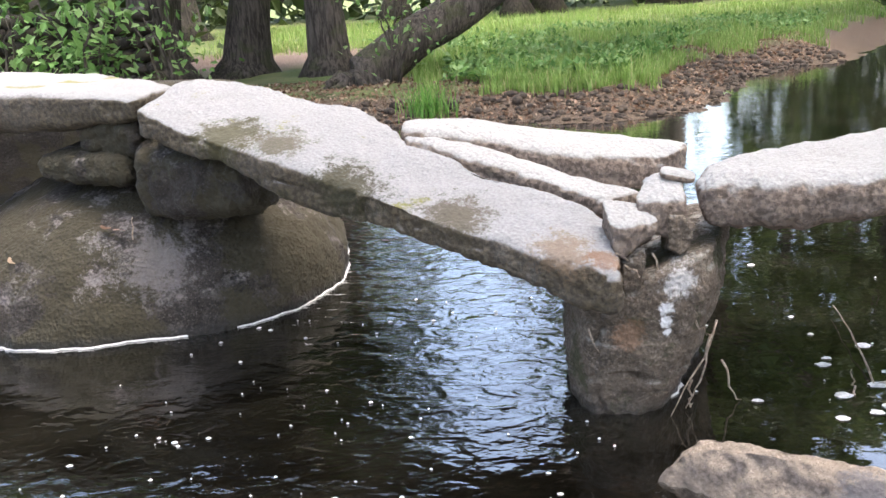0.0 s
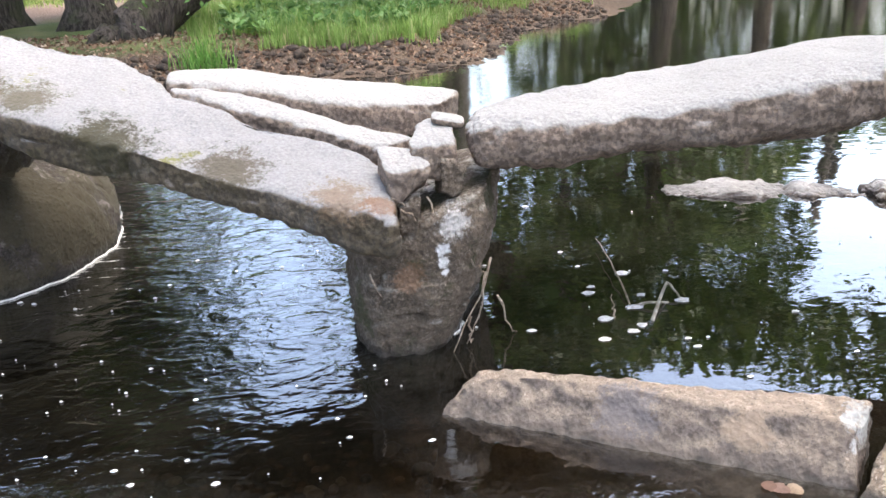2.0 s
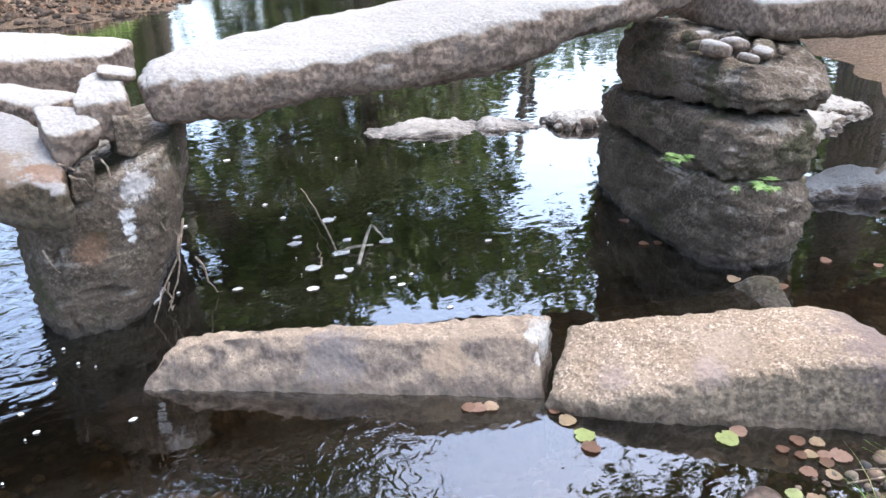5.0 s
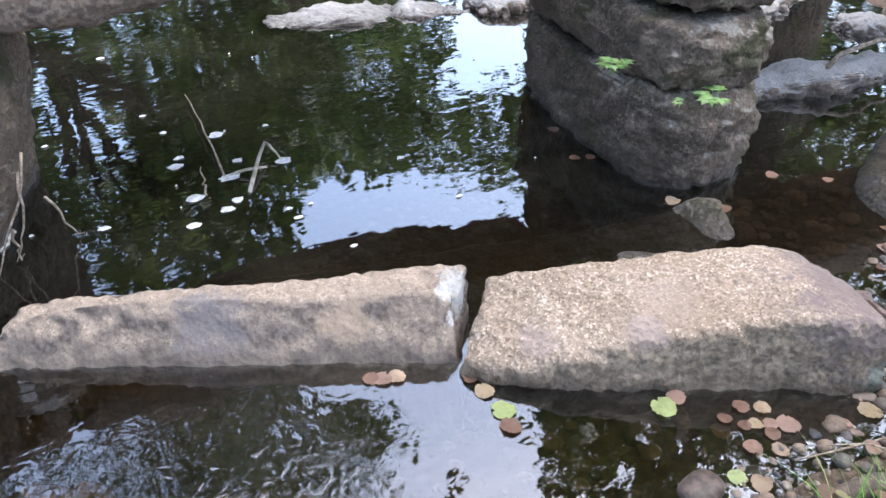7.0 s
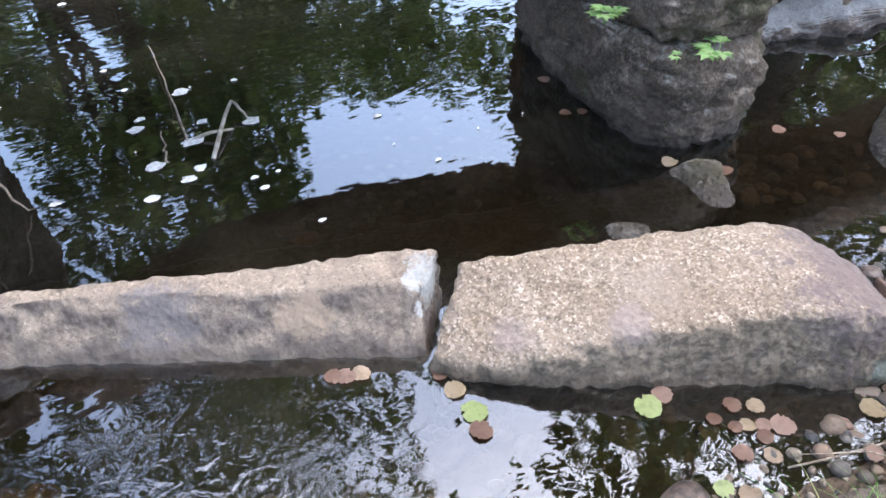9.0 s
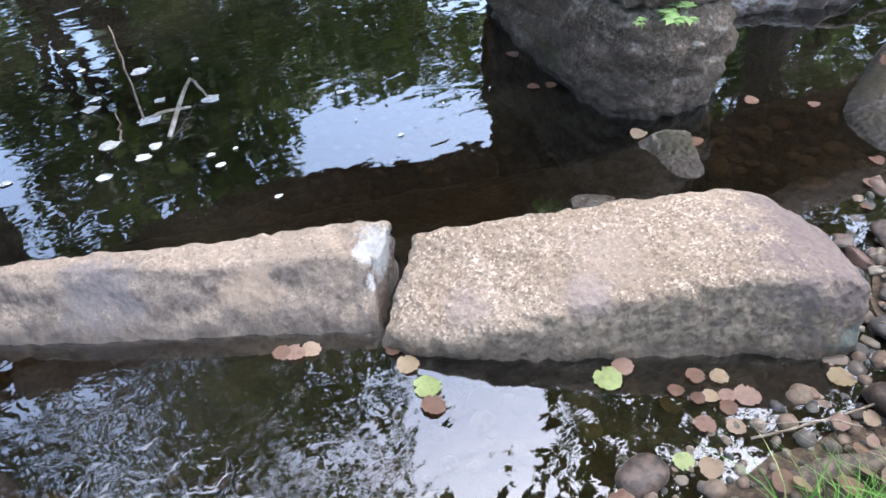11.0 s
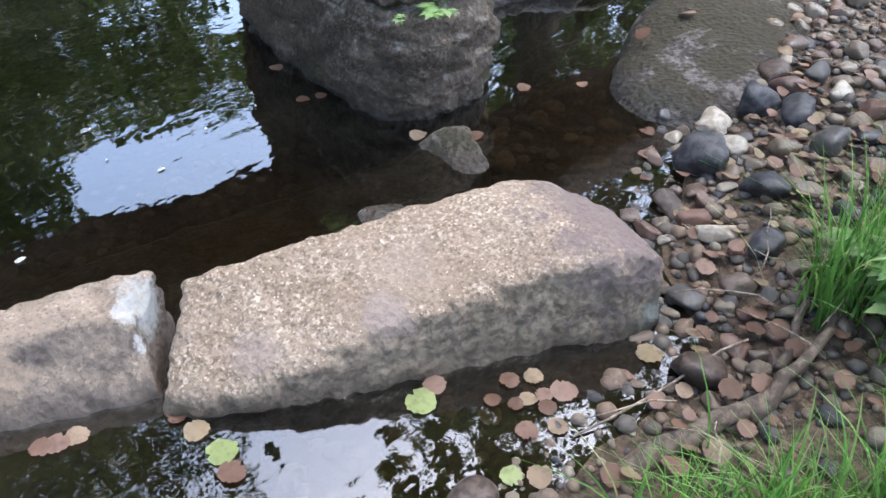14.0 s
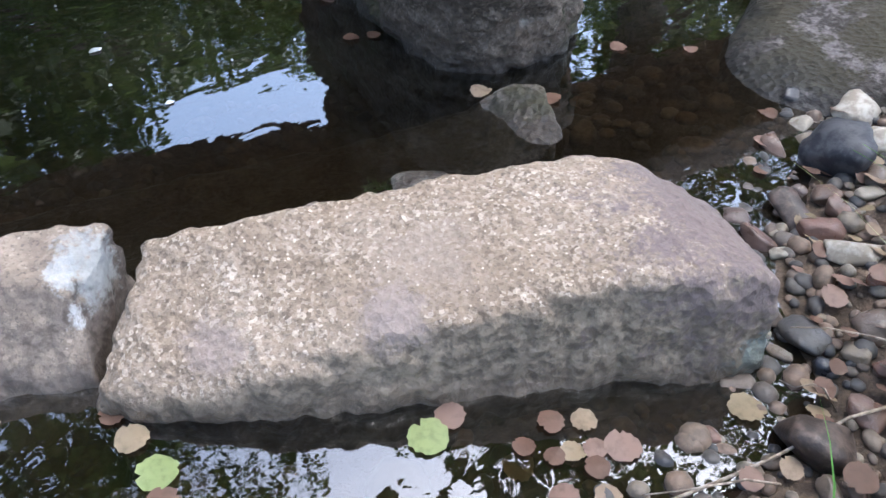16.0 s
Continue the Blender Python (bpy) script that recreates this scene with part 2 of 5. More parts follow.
def water_material():
    n = Nodes("stream_water")
    n.tree.nodes.remove(n.bsdf)
    x, y = n.axis(0), n.axis(1)
    # the current is quick under the first slab and calm beyond the pier
    quick = n.math("MAXIMUM", n.math("MULTIPLY", n.span(n.math("SUBTRACT", x, n.math("MULTIPLY", y, 0.03)), 0.45, 0.95, 1, 0), n.math("MULTIPLY", n.span(x, -1.3, -0.3, 0.42, 1), n.span(n.math("ADD", y, n.math("MULTIPLY", n.noise(1.6, 3), 0.5)), 2.45, 2.95, 0.10, 1))), n.math("MAXIMUM", n.span(y, 3.8, 7.5, 0, 0.22), n.math("MULTIPLY", n.span(y, 2.1, 1.75, 0, 0.12), n.span(x, 1.54, 1.3, 0.04, 1.0))))
    stretch = n.add("ShaderNodeMapping")
    stretch.inputs["Rotation"].default_value = (0, 0, radians(-25))
    stretch.inputs["Scale"].default_value = (1.0, 1.7, 1.0)
    n.put(stretch.inputs[0], n.pos)
    at = stretch.outputs[0]
    waves = n.math("ADD", n.math("MULTIPLY", n.noise(5.0, 2, 0.45, at, 0.8), 0.62), n.math("ADD", n.math("MULTIPLY", n.noise(11, 2, 0.45, at, 0.9), 0.24), n.math("MULTIPLY", n.noise(34, 2, 0.5, at), 0.03)))
    calm = n.math("MULTIPLY", n.noise(7, 2, 0.4, at, 0.4), n.span(n.noise(1.3, 2), 0.40, 0.6, 0.015, 0.06))
    height = n.math("ADD", n.math("MULTIPLY", waves, n.span(quick, 0, 1, 0.02, 0.68)), n.math("ADD", calm, n.math("MULTIPLY", n.noise(15, 2, 0.5, None, 1.4), n.math("MULTIPLY", n.span(y, 2.15, 1.85, 0, 0.13), n.span(x, 1.54, 1.3, 0.04, 1.0)))))
    normal = n.bump(height, 1.0, 0.027)
    fresnel = n.add("ShaderNodeFresnel")
    fresnel.inputs["IOR"].default_value = 1.5
    n.put(fresnel.inputs["Normal"], normal)
    gloss = n.add("ShaderNodeBsdfGlossy")
    gloss.inputs["Roughness"].default_value = 0.015
    n.put(gloss.inputs["Normal"], normal)
    clear = n.add("ShaderNodeBsdfTransparent")
    n.put(clear.inputs["Color"], n.mix(n.span(n.math("ADD", y, n.math("MULTIPLY", x, -0.25)), 1.9, 3.0), (0.34, 0.29, 0.20), (0.15, 0.15, 0.13)))
    both = n.add("ShaderNodeMixShader")
    n.put(both.inputs[0], n.math("MINIMUM", n.math("MULTIPLY", fresnel.outputs[0], 2.9), 1.0))
    n.put(both.inputs[1], clear.outputs[0])
    n.put(both.inputs[2], gloss.outputs[0])
    # a faint patchy haze painted over the water to lift its dark tones
    haze_lift = n.add("ShaderNodeBsdfDiffuse")
    haze_lift.inputs["Color"].default_value = (0.24, 0.22, 0.15, 1)
    drift = n.math("ADD", n.noise(1.1, 4, 0.6, at, 0.5), n.math("MULTIPLY", n.noise(26, 4, 0.7, at), 0.22))
    top = n.add("ShaderNodeMixShader")
    n.put(top.inputs[0], n.span(drift, 0.48, 0.85, 0.004, 0.03))
    n.put(top.inputs[1], both.outputs[0])
    n.put(top.inputs[2], haze_lift.outputs[0])
    n.put(n.out.inputs["Surface"], top.outputs[0])
    return n.mat


def leaf_material(name, stops, by="island", through_light=0.25, rough=0.55):
    n = Nodes(name)
    fac = n.island() if by == "island" else n.random()
    colour = n.ramp(fac, stops)
    colour = n.mix(n.span(n.noise(60, 4), 0.45, 0.7, 0, 0.45), colour, n.mix(0.6, colour, (0.04, 0.025, 0.012)))
    n.done(colour, rough, None, 0.3)
    veil = n.add("ShaderNodeBsdfTranslucent")
    n.put(veil.inputs[0], colour)
    both = n.add("ShaderNodeMixShader")
    both.inputs[0].default_value = through_light
    n.put(both.inputs[1], n.bsdf.outputs[0])
    n.put(both.inputs[2], veil.outputs[0])
    n.put(n.out.inputs["Surface"], both.outputs[0])
    return n.mat


def bark_material():
    n = Nodes("tree_bark")
    ridges = n.add("ShaderNodeMapping")
    ridges.inputs["Scale"].default_value = (9, 9, 1.3)
    n.put(ridges.inputs[0], n.pos)
    r = n.noise(2.2, 6, 0.7, ridges.outputs[0], 0.6)
    colour = n.mix(n.span(r, 0.36, 0.64), (0.028, 0.022, 0.017), (0.12, 0.10, 0.082))
    colour = n.mix(n.span(n.noise(3, 5), 0.52, 0.66, 0, 0.6), colour, (0.06, 0.065, 0.024))
    return n.done(colour, 0.9, n.bump(r, 1.0, 0.05))


def plain(name, a, b, scale=40, rough=0.7):
    n = Nodes(name)
    return n.done(n.mix(n.span(n.noise(scale, 4), 0.4, 0.62), a, b), rough, n.bump(n.noise(scale * 2, 3), 0.4, 0.004))


PEBBLE, GRAVEL, GROUND, WATER, BARK = pebble_material(), gravel_material(), ground_material(), water_material(), bark_material()
FALLEN = leaf_material("fallen_leaf_brown", [(0, (0.11, 0.06, 0.038)), (0.3, (0.17, 0.10, 0.07)), (0.6, (0.23, 0.15, 0.115)), (0.85, (0.23, 0.18, 0.10)), (1, (0.29, 0.21, 0.14))], by="random")
LITTER = leaf_material("leaf_litter", [(0, (0.09, 0.05, 0.03)), (0.4, (0.20, 0.12, 0.075)), (0.8, (0.32, 0.22, 0.15)), (1, (0.45, 0.36, 0.28))])
LIME = leaf_material("fallen_leaf_green", [(0, (0.23, 0.27, 0.10)), (1, (0.31, 0.33, 0.16))], by="random")
GRASS = leaf_material("grass_blade", [(0, (0.07, 0.17, 0.03)), (0.5, (0.16, 0.34, 0.065)), (0.85, (0.27, 0.45, 0.11)), (1, (0.40, 0.37, 0.18))], through_light=0.4)
MEADOW = leaf_material("meadow_grass", [(0, (0.15, 0.25, 0.05)), (0.5, (0.26, 0.40, 0.10)), (0.85, (0.36, 0.47, 0.15)), (1, (0.48, 0.45, 0.23))], through_light=0.4)
CROWN = leaf_material("tree_leaf", [(0, (0.036, 0.058, 0.016)), (0.6, (0.06, 0.092, 0.025)), (1, (0.095, 0.128, 0.038))], through_light=0.35)
SHRUB = leaf_material("shrub_leaf", [(0, (0.07, 0.15, 0.035)), (0.5, (0.17, 0.31, 0.08)), (1, (0.32, 0.44, 0.19))], through_light=0.4)
FOAM = plain("foam", (0.62, 0.61, 0.59), (0.42, 0.41, 0.39), 90, 0.6)
TWIG = plain("dead_twig", (0.16, 0.12, 0.085), (0.33, 0.27, 0.21), 50)
ROOT = plain("root_wood", (0.06, 0.046, 0.036), (0.14, 0.108, 0.082), 35, 0.85)


# ---- building helpers ----
def mesh_object(name, verts, faces, material, parent=None, smooth=True):
    me = bpy.data.meshes.new(name)
    me.from_pydata([tuple(v) for v in verts], [], faces)
    me.materials.append(material)
    if smooth:
        me.polygons.foreach_set("use_smooth", [True] * len(me.polygons))
    me.update()
    ob = new(name, me)
    if parent:
        ob.parent = parent
    return ob


def catmull(points, t):
    k = len(points) - 1
    i = min(int(t * k), k - 1)
    f = t * k - i
    a, b = points[max(i - 1, 0)], points[i]
    c, d = points[i + 1], points[min(i + 2, k)]
    return 0.5 * (2 * b + (c - a) * f + (2 * a - 5 * b + 4 * c - d) * f * f + (3 * b - a - 3 * c + d) * f ** 3)


def worn(co, seed, swell, chip, grit):
    """How far rough stone stands out at a place."""
    p = Vector(co) + Vector((seed * 7.13, seed * 3.7, seed * 1.9))
    out = swell * noise.fractal(p * 1.9, 1.0, 2.0, 3) + grit * noise.fractal(p * 19, 0.9, 2.0, 3)
    if chip:
        near = noise.voronoi(p * 10 + 0.25 * noise.noise_vector(p * 9))[0]
        out += chip * (min(near[1] - near[0], 0.4) - 0.2) * 2 + chip * 0.8 * noise.hetero_terrain(p * 9, 0.8, 2, 3, 0.6) * 0.5
        out += chip * 0.4 * noise.fractal(p * 31, 0.8, 2.0, 2)
    return out


def rock(name, stations, material, label, seed=1, n=110, m=72, square=6.0, ends=16.0, swell=0.02, chip=0.012, grit=0.004, category="stone", group="", cracks=()):
    """A stone lofted through four-cornered sections (near bottom, near top, far top, far bottom), with rounded and broken edges."""
    s = np.array(stations, float)
    verts, faces = [], []
    for i in range(n):
        u = i / (n - 1)
        t = 0.5 * u + 0.5 * (0.5 - 0.5 * math.cos(math.pi * u))
        quad = np.stack([catmull(s[:, j], t) for j in range(4)])
        e = min(abs(2 * t - 1), 1.0)
        shrink = max(1e-3, (1 - e ** ends)) ** (1 / ends * 2.2)
        for k in range(m):
            side, along = divmod(4 * k / m, 1)
            c, d = ((1, 2 * along - 1), (1 - 2 * along, 1), (-1, 1 - 2 * along), (2 * along - 1, -1))[int(side)]
            fit = shrink / (abs(c) ** square + abs(d) ** square) ** (1 / square)
            c, d = c * fit, d * fit
            x, y = (c + 1) / 2, (d + 1) / 2
            verts.append(quad[0] * (1 - x) * (1 - y) + quad[1] * (1 - x) * y + quad[2] * x * y + quad[3] * x * (1 - y))
    for i in range(n - 1):
        for k in range(m):
            q = (k + 1) % m
            faces.append((i * m + k, i * m + q, (i + 1) * m + q, (i + 1) * m + k))
    faces += [tuple(range(m)), tuple(range((n - 1) * m, n * m))[::-1]]
    return roughen(name, verts, faces, material, label, seed, swell, chip, grit, category, group, cracks)


def roughen(name, verts, faces, material, label, seed, swell, chip, grit, category="stone", group="", cracks=()):
    bm = bmesh.new()
    vs = [bm.verts.new(v) for v in verts]
    for f in faces:
        bm.faces.new([vs[i] for i in f])
    bmesh.ops.recalc_face_normals(bm, faces=bm.faces)
    bm.normal_update()
    moved = [v.co + v.normal * worn(v.co, seed, swell, chip * (1 - 0.78 * max(0, v.normal.z) ** 2), grit) for v in bm.verts]
    # cracks: axis, place, depth, and how far they wander
    for axis, at, deep, wander in cracks:
        for i, (v, co) in enumerate(zip(bm.verts, moved)):
            off = co[axis] - at - wander * noise.fractal(co * 5 + Vector((at * 9, seed, 0)), 0.8, 2, 3)
            moved[i] = co - v.normal * deep * math.exp(-(off / 0.011) ** 2) * (0.5 + max(-0.4, noise.noise(co * 7 + Vector((0, at * 20, seed)))))
    for v, co in zip(bm.verts, moved):
        v.co = co
    bm.normal_update()
    me = bpy.data.meshes.new(name)
    bm.to_mesh(me)
    bm.free()
    me.materials.append(material)
    me.polygons.foreach_set("use_smooth", [True] * len(me.polygons))
    return tagged(new(name, me), label, category, group)


def ball(detail):
    bm = bmesh.new()
    bmesh.ops.create_icosphere(bm, subdivisions=detail, radius=1.0)
    v, f = [tuple(x.co) for x in bm.verts], [[x.index for x in p.verts] for p in bm.faces]
    bm.free()
    return v, f


BALLS = {k: ball(k) for k in (2, 3, 4, 6)}


def lump(name, at, size, turn, material, label, seed, detail=4, square=2.6, swell=0.1, chip=0.05, grit=0.01, category="stone", group=""):
    """A boulder or cobble: a squared ball with worn faces, sizes relative to its smallest radius."""
    m = pose(*at, *turn)
    low = min(size)
    verts = []
    for v in BALLS[detail][0]:
        v = Vector([math.copysign(abs(c) ** (2 / square), c) for c in v])
        verts.append(m @ Vector([c * s for c, s in zip(v, size)]))
    return roughen(name, verts, BALLS[detail][1], material, label, seed, swell * low, chip * low, grit * low, category, group)


def tube(path, radii, sides=8):
    """Vertices and faces of a round rod along a path."""
    verts, faces = [], []
    pts = [Vector(p) for p in path]
    for i, p in enumerate(pts):
        way = (pts[min(i + 1, len(pts) - 1)] - pts[max(i - 1, 0)]).normalized()
        a = way.orthogonal().normalized()
        b = way.cross(a)
        for k in range(sides):
            t = 2 * math.pi * k / sides
            verts.append(p + (a * math.cos(t) + b * math.sin(t)) * radii[i])
    for i in range(len(pts) - 1):
        for k in range(sides):
            q = (k + 1) % sides
            faces.append((i * sides + k, i * sides + q, (i + 1) * sides + q, (i + 1) * sides + k))
    faces += [tuple(range(sides))[::-1], tuple(range((len(pts) - 1) * sides, len(pts) * sides))]
    return verts, faces


def bent(a, b, sag, steps, wobble, rng):
    a, b = Vector(a), Vector(b)
    out = []
    for i in range(steps + 1):
        t = i / steps
        p = a.lerp(b, t) + Vector((0, 0, sag * 4 * t * (1 - t)))
        if 0 < i < steps:
            p += Vector([rng.uniform(-wobble, wobble) for _ in range(3)])
        out.append(p)
    return out


# ---- ground and water ----
NEAR = [(-60, -8), (-4, 0.2), (0.4, 0.62), (1.6, 0.78), (2.05, 0.93), (2.45, 0.90), (2.77, 0.92), (2.99, 1.09), (3.31, 1.22), (3.75, 1.34), (4.3, 1.55), (5.4, 2.2), (6.8, 3.6), (9, 7), (13, 13), (30, 38), (140, 160)]
FAR = [(-60, 9.5), (-4, 10.3), (1.2, 10.35), (1.7, 10.05), (3.2, 10.8), (4.4, 13.5), (5.9, 15.1), (6.9, 15.4), (9.5, 19.4), (20, 34), (60, 90), (140, 200)]


def shore_gap(x, y, line, side):
    """Metres from a shoreline, positive on land."""
    best, sign = 1e9, 1
    for (ax, ay), (bx, by) in zip(line, line[1:]):
        dx, dy = bx - ax, by - ay
        t = min(1, max(0, ((x - ax) * dx + (y - ay) * dy) / (dx * dx + dy * dy)))
        ox, oy = x - ax - t * dx, y - ay - t * dy
        r = ox * ox + oy * oy
        if r < best:
            best, sign = r, (1 if dx * oy - dy * ox > 0 else -1)
    return math.sqrt(best) * sign * side


def smooth(a, b, v):
    t = min(1, max(0, (v - a) / (b - a)))
    return t * t * (3 - 2 * t)


def height(x, y):
    near, far = shore_gap(x, y, NEAR, -1), shore_gap(x, y, FAR, 1)
    bumps = noise.fractal(Vector((x * 1.3, y * 1.3, 3)), 1, 2, 4)
    if far > -2.5 and far > near:
        z = -0.3 * smooth(0, -2.2, far) if far < 0 else 0.34 * smooth(-0.1, 1.3, far) + 0.05 * smooth(1, 14, far) + 0.02 * far ** 0.5
        return z + bumps * (0.03 + 0.03 * smooth(-0.5, 0.6, far))
    z = -0.36 * smooth(0.0, -1.5, near) if near < 0 else 0.11 * smooth(-0.05, 0.5, near) + 0.22 * smooth(0.5, 2.5, near)
    return z + bumps * 0.025


def steps(lo, hi, fine, reach):
    xs = list(np.arange(lo, hi, fine))
    step, out = fine, []
    while xs[-1] < reach:
        step *= 1.16
        xs.append(xs[-1] + step)
    step = fine
    while xs[0] > -reach:
        step *= 1.16
        xs.insert(0, xs[0] - step)
    return xs


GX, GY = steps(-0.5, 4.8, 0.05, 900), steps(-0.2, 3.4, 0.05, 900)
gy_mid = [y for y in GY if y < 3.4] + list(np.arange(3.4, 16, 0.16))
step, y = 0.16, 16.0
while y < 900:
    step *= 1.16
    y += step
    gy_mid.append(y)
GY = gy_mid
ground = mesh_object("ground", [(x, y, height(x, y)) for y in GY for x in GX],
                     [(j * len(GX) + i, j * len(GX) + i + 1, (j + 1) * len(GX) + i + 1, (j + 1) * len(GX) + i) for j in range(len(GY) - 1) for i in range(len(GX) - 1)], GROUND)
tagged(ground, "brown stream bed with muddy banks and meadow turf", "ground", kind="structure")
WX = [-900, -60, -6, 9, 60, 900]
water = mesh_object("water", [(x, y, 0) for y in WX for x in WX], [(j * 6 + i, j * 6 + i + 1, j * 6 + i + 7, j * 6 + i + 6) for j in range(5) for i in range(5)], WATER)
tagged(water, "dark clear stream water reflecting sky and trees", "water", kind="structure")

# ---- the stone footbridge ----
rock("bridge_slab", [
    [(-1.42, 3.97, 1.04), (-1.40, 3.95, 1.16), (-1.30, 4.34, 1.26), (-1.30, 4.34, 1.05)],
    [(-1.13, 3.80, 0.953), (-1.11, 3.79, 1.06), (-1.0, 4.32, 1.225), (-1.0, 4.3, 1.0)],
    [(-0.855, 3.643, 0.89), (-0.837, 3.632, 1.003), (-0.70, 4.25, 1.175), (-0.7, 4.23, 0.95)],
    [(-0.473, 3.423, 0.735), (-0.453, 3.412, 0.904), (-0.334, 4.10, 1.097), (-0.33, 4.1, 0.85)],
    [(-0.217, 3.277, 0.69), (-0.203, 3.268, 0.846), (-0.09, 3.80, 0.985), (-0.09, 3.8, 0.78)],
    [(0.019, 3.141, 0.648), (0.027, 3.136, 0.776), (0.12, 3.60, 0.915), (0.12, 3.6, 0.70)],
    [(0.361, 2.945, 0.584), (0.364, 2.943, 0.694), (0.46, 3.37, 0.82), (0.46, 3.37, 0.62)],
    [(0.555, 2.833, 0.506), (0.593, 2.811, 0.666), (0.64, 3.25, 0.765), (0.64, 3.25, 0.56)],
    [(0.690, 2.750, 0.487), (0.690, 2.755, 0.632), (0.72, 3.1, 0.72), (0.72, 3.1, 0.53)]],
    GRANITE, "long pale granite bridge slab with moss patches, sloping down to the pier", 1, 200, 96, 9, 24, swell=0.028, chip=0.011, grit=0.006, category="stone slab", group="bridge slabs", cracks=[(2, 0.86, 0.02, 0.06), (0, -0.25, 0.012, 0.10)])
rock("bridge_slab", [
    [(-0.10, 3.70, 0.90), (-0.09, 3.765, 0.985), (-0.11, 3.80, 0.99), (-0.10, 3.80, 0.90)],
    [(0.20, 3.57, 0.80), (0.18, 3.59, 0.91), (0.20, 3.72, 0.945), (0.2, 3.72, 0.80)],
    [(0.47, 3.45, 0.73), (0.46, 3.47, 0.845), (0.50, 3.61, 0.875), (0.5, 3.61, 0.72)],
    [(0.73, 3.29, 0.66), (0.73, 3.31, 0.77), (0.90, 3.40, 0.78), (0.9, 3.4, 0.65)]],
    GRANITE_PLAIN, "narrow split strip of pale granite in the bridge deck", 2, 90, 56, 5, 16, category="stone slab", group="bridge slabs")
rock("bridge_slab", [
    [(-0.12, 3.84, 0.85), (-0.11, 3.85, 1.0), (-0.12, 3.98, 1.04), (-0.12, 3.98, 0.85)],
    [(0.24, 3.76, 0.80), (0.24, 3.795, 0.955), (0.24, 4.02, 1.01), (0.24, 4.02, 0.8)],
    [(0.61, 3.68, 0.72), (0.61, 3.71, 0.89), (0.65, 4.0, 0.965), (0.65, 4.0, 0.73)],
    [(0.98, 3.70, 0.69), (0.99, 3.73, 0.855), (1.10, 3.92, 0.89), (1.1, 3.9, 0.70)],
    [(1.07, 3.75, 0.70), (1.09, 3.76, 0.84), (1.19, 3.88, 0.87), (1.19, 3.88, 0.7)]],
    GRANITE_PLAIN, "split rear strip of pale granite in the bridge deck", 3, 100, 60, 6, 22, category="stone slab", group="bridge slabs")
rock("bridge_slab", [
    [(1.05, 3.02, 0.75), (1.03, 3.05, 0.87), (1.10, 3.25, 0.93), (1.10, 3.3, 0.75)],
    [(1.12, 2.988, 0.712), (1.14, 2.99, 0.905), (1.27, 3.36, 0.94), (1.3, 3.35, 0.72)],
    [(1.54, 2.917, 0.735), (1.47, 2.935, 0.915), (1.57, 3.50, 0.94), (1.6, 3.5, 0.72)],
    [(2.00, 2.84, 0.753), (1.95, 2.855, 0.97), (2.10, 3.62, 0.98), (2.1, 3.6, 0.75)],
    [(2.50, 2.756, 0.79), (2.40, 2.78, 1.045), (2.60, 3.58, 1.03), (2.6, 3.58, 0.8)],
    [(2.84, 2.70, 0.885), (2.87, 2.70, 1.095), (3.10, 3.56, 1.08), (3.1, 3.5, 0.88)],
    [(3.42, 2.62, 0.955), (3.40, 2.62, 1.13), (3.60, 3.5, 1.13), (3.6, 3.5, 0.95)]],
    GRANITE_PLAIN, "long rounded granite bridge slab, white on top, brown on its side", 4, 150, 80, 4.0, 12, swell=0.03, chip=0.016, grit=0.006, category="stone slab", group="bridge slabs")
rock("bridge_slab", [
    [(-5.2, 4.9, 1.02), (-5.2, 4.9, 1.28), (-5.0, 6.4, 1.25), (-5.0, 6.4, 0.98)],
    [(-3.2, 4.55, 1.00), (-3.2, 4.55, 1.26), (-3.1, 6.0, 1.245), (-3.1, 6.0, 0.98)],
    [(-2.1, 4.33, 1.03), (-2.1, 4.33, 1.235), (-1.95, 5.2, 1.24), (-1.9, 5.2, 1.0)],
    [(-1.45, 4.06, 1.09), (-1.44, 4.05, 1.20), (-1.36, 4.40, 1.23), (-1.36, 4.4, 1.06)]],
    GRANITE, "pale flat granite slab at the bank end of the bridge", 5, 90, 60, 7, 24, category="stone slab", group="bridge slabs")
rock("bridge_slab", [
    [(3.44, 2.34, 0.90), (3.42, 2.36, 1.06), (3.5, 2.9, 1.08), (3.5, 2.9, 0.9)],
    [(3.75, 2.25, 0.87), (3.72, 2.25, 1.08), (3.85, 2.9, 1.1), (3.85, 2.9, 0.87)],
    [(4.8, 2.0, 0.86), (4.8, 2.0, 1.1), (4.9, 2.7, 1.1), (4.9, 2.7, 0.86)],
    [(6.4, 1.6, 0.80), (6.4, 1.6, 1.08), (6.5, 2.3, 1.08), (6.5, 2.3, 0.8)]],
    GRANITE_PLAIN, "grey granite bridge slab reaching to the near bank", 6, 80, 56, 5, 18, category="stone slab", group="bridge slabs")

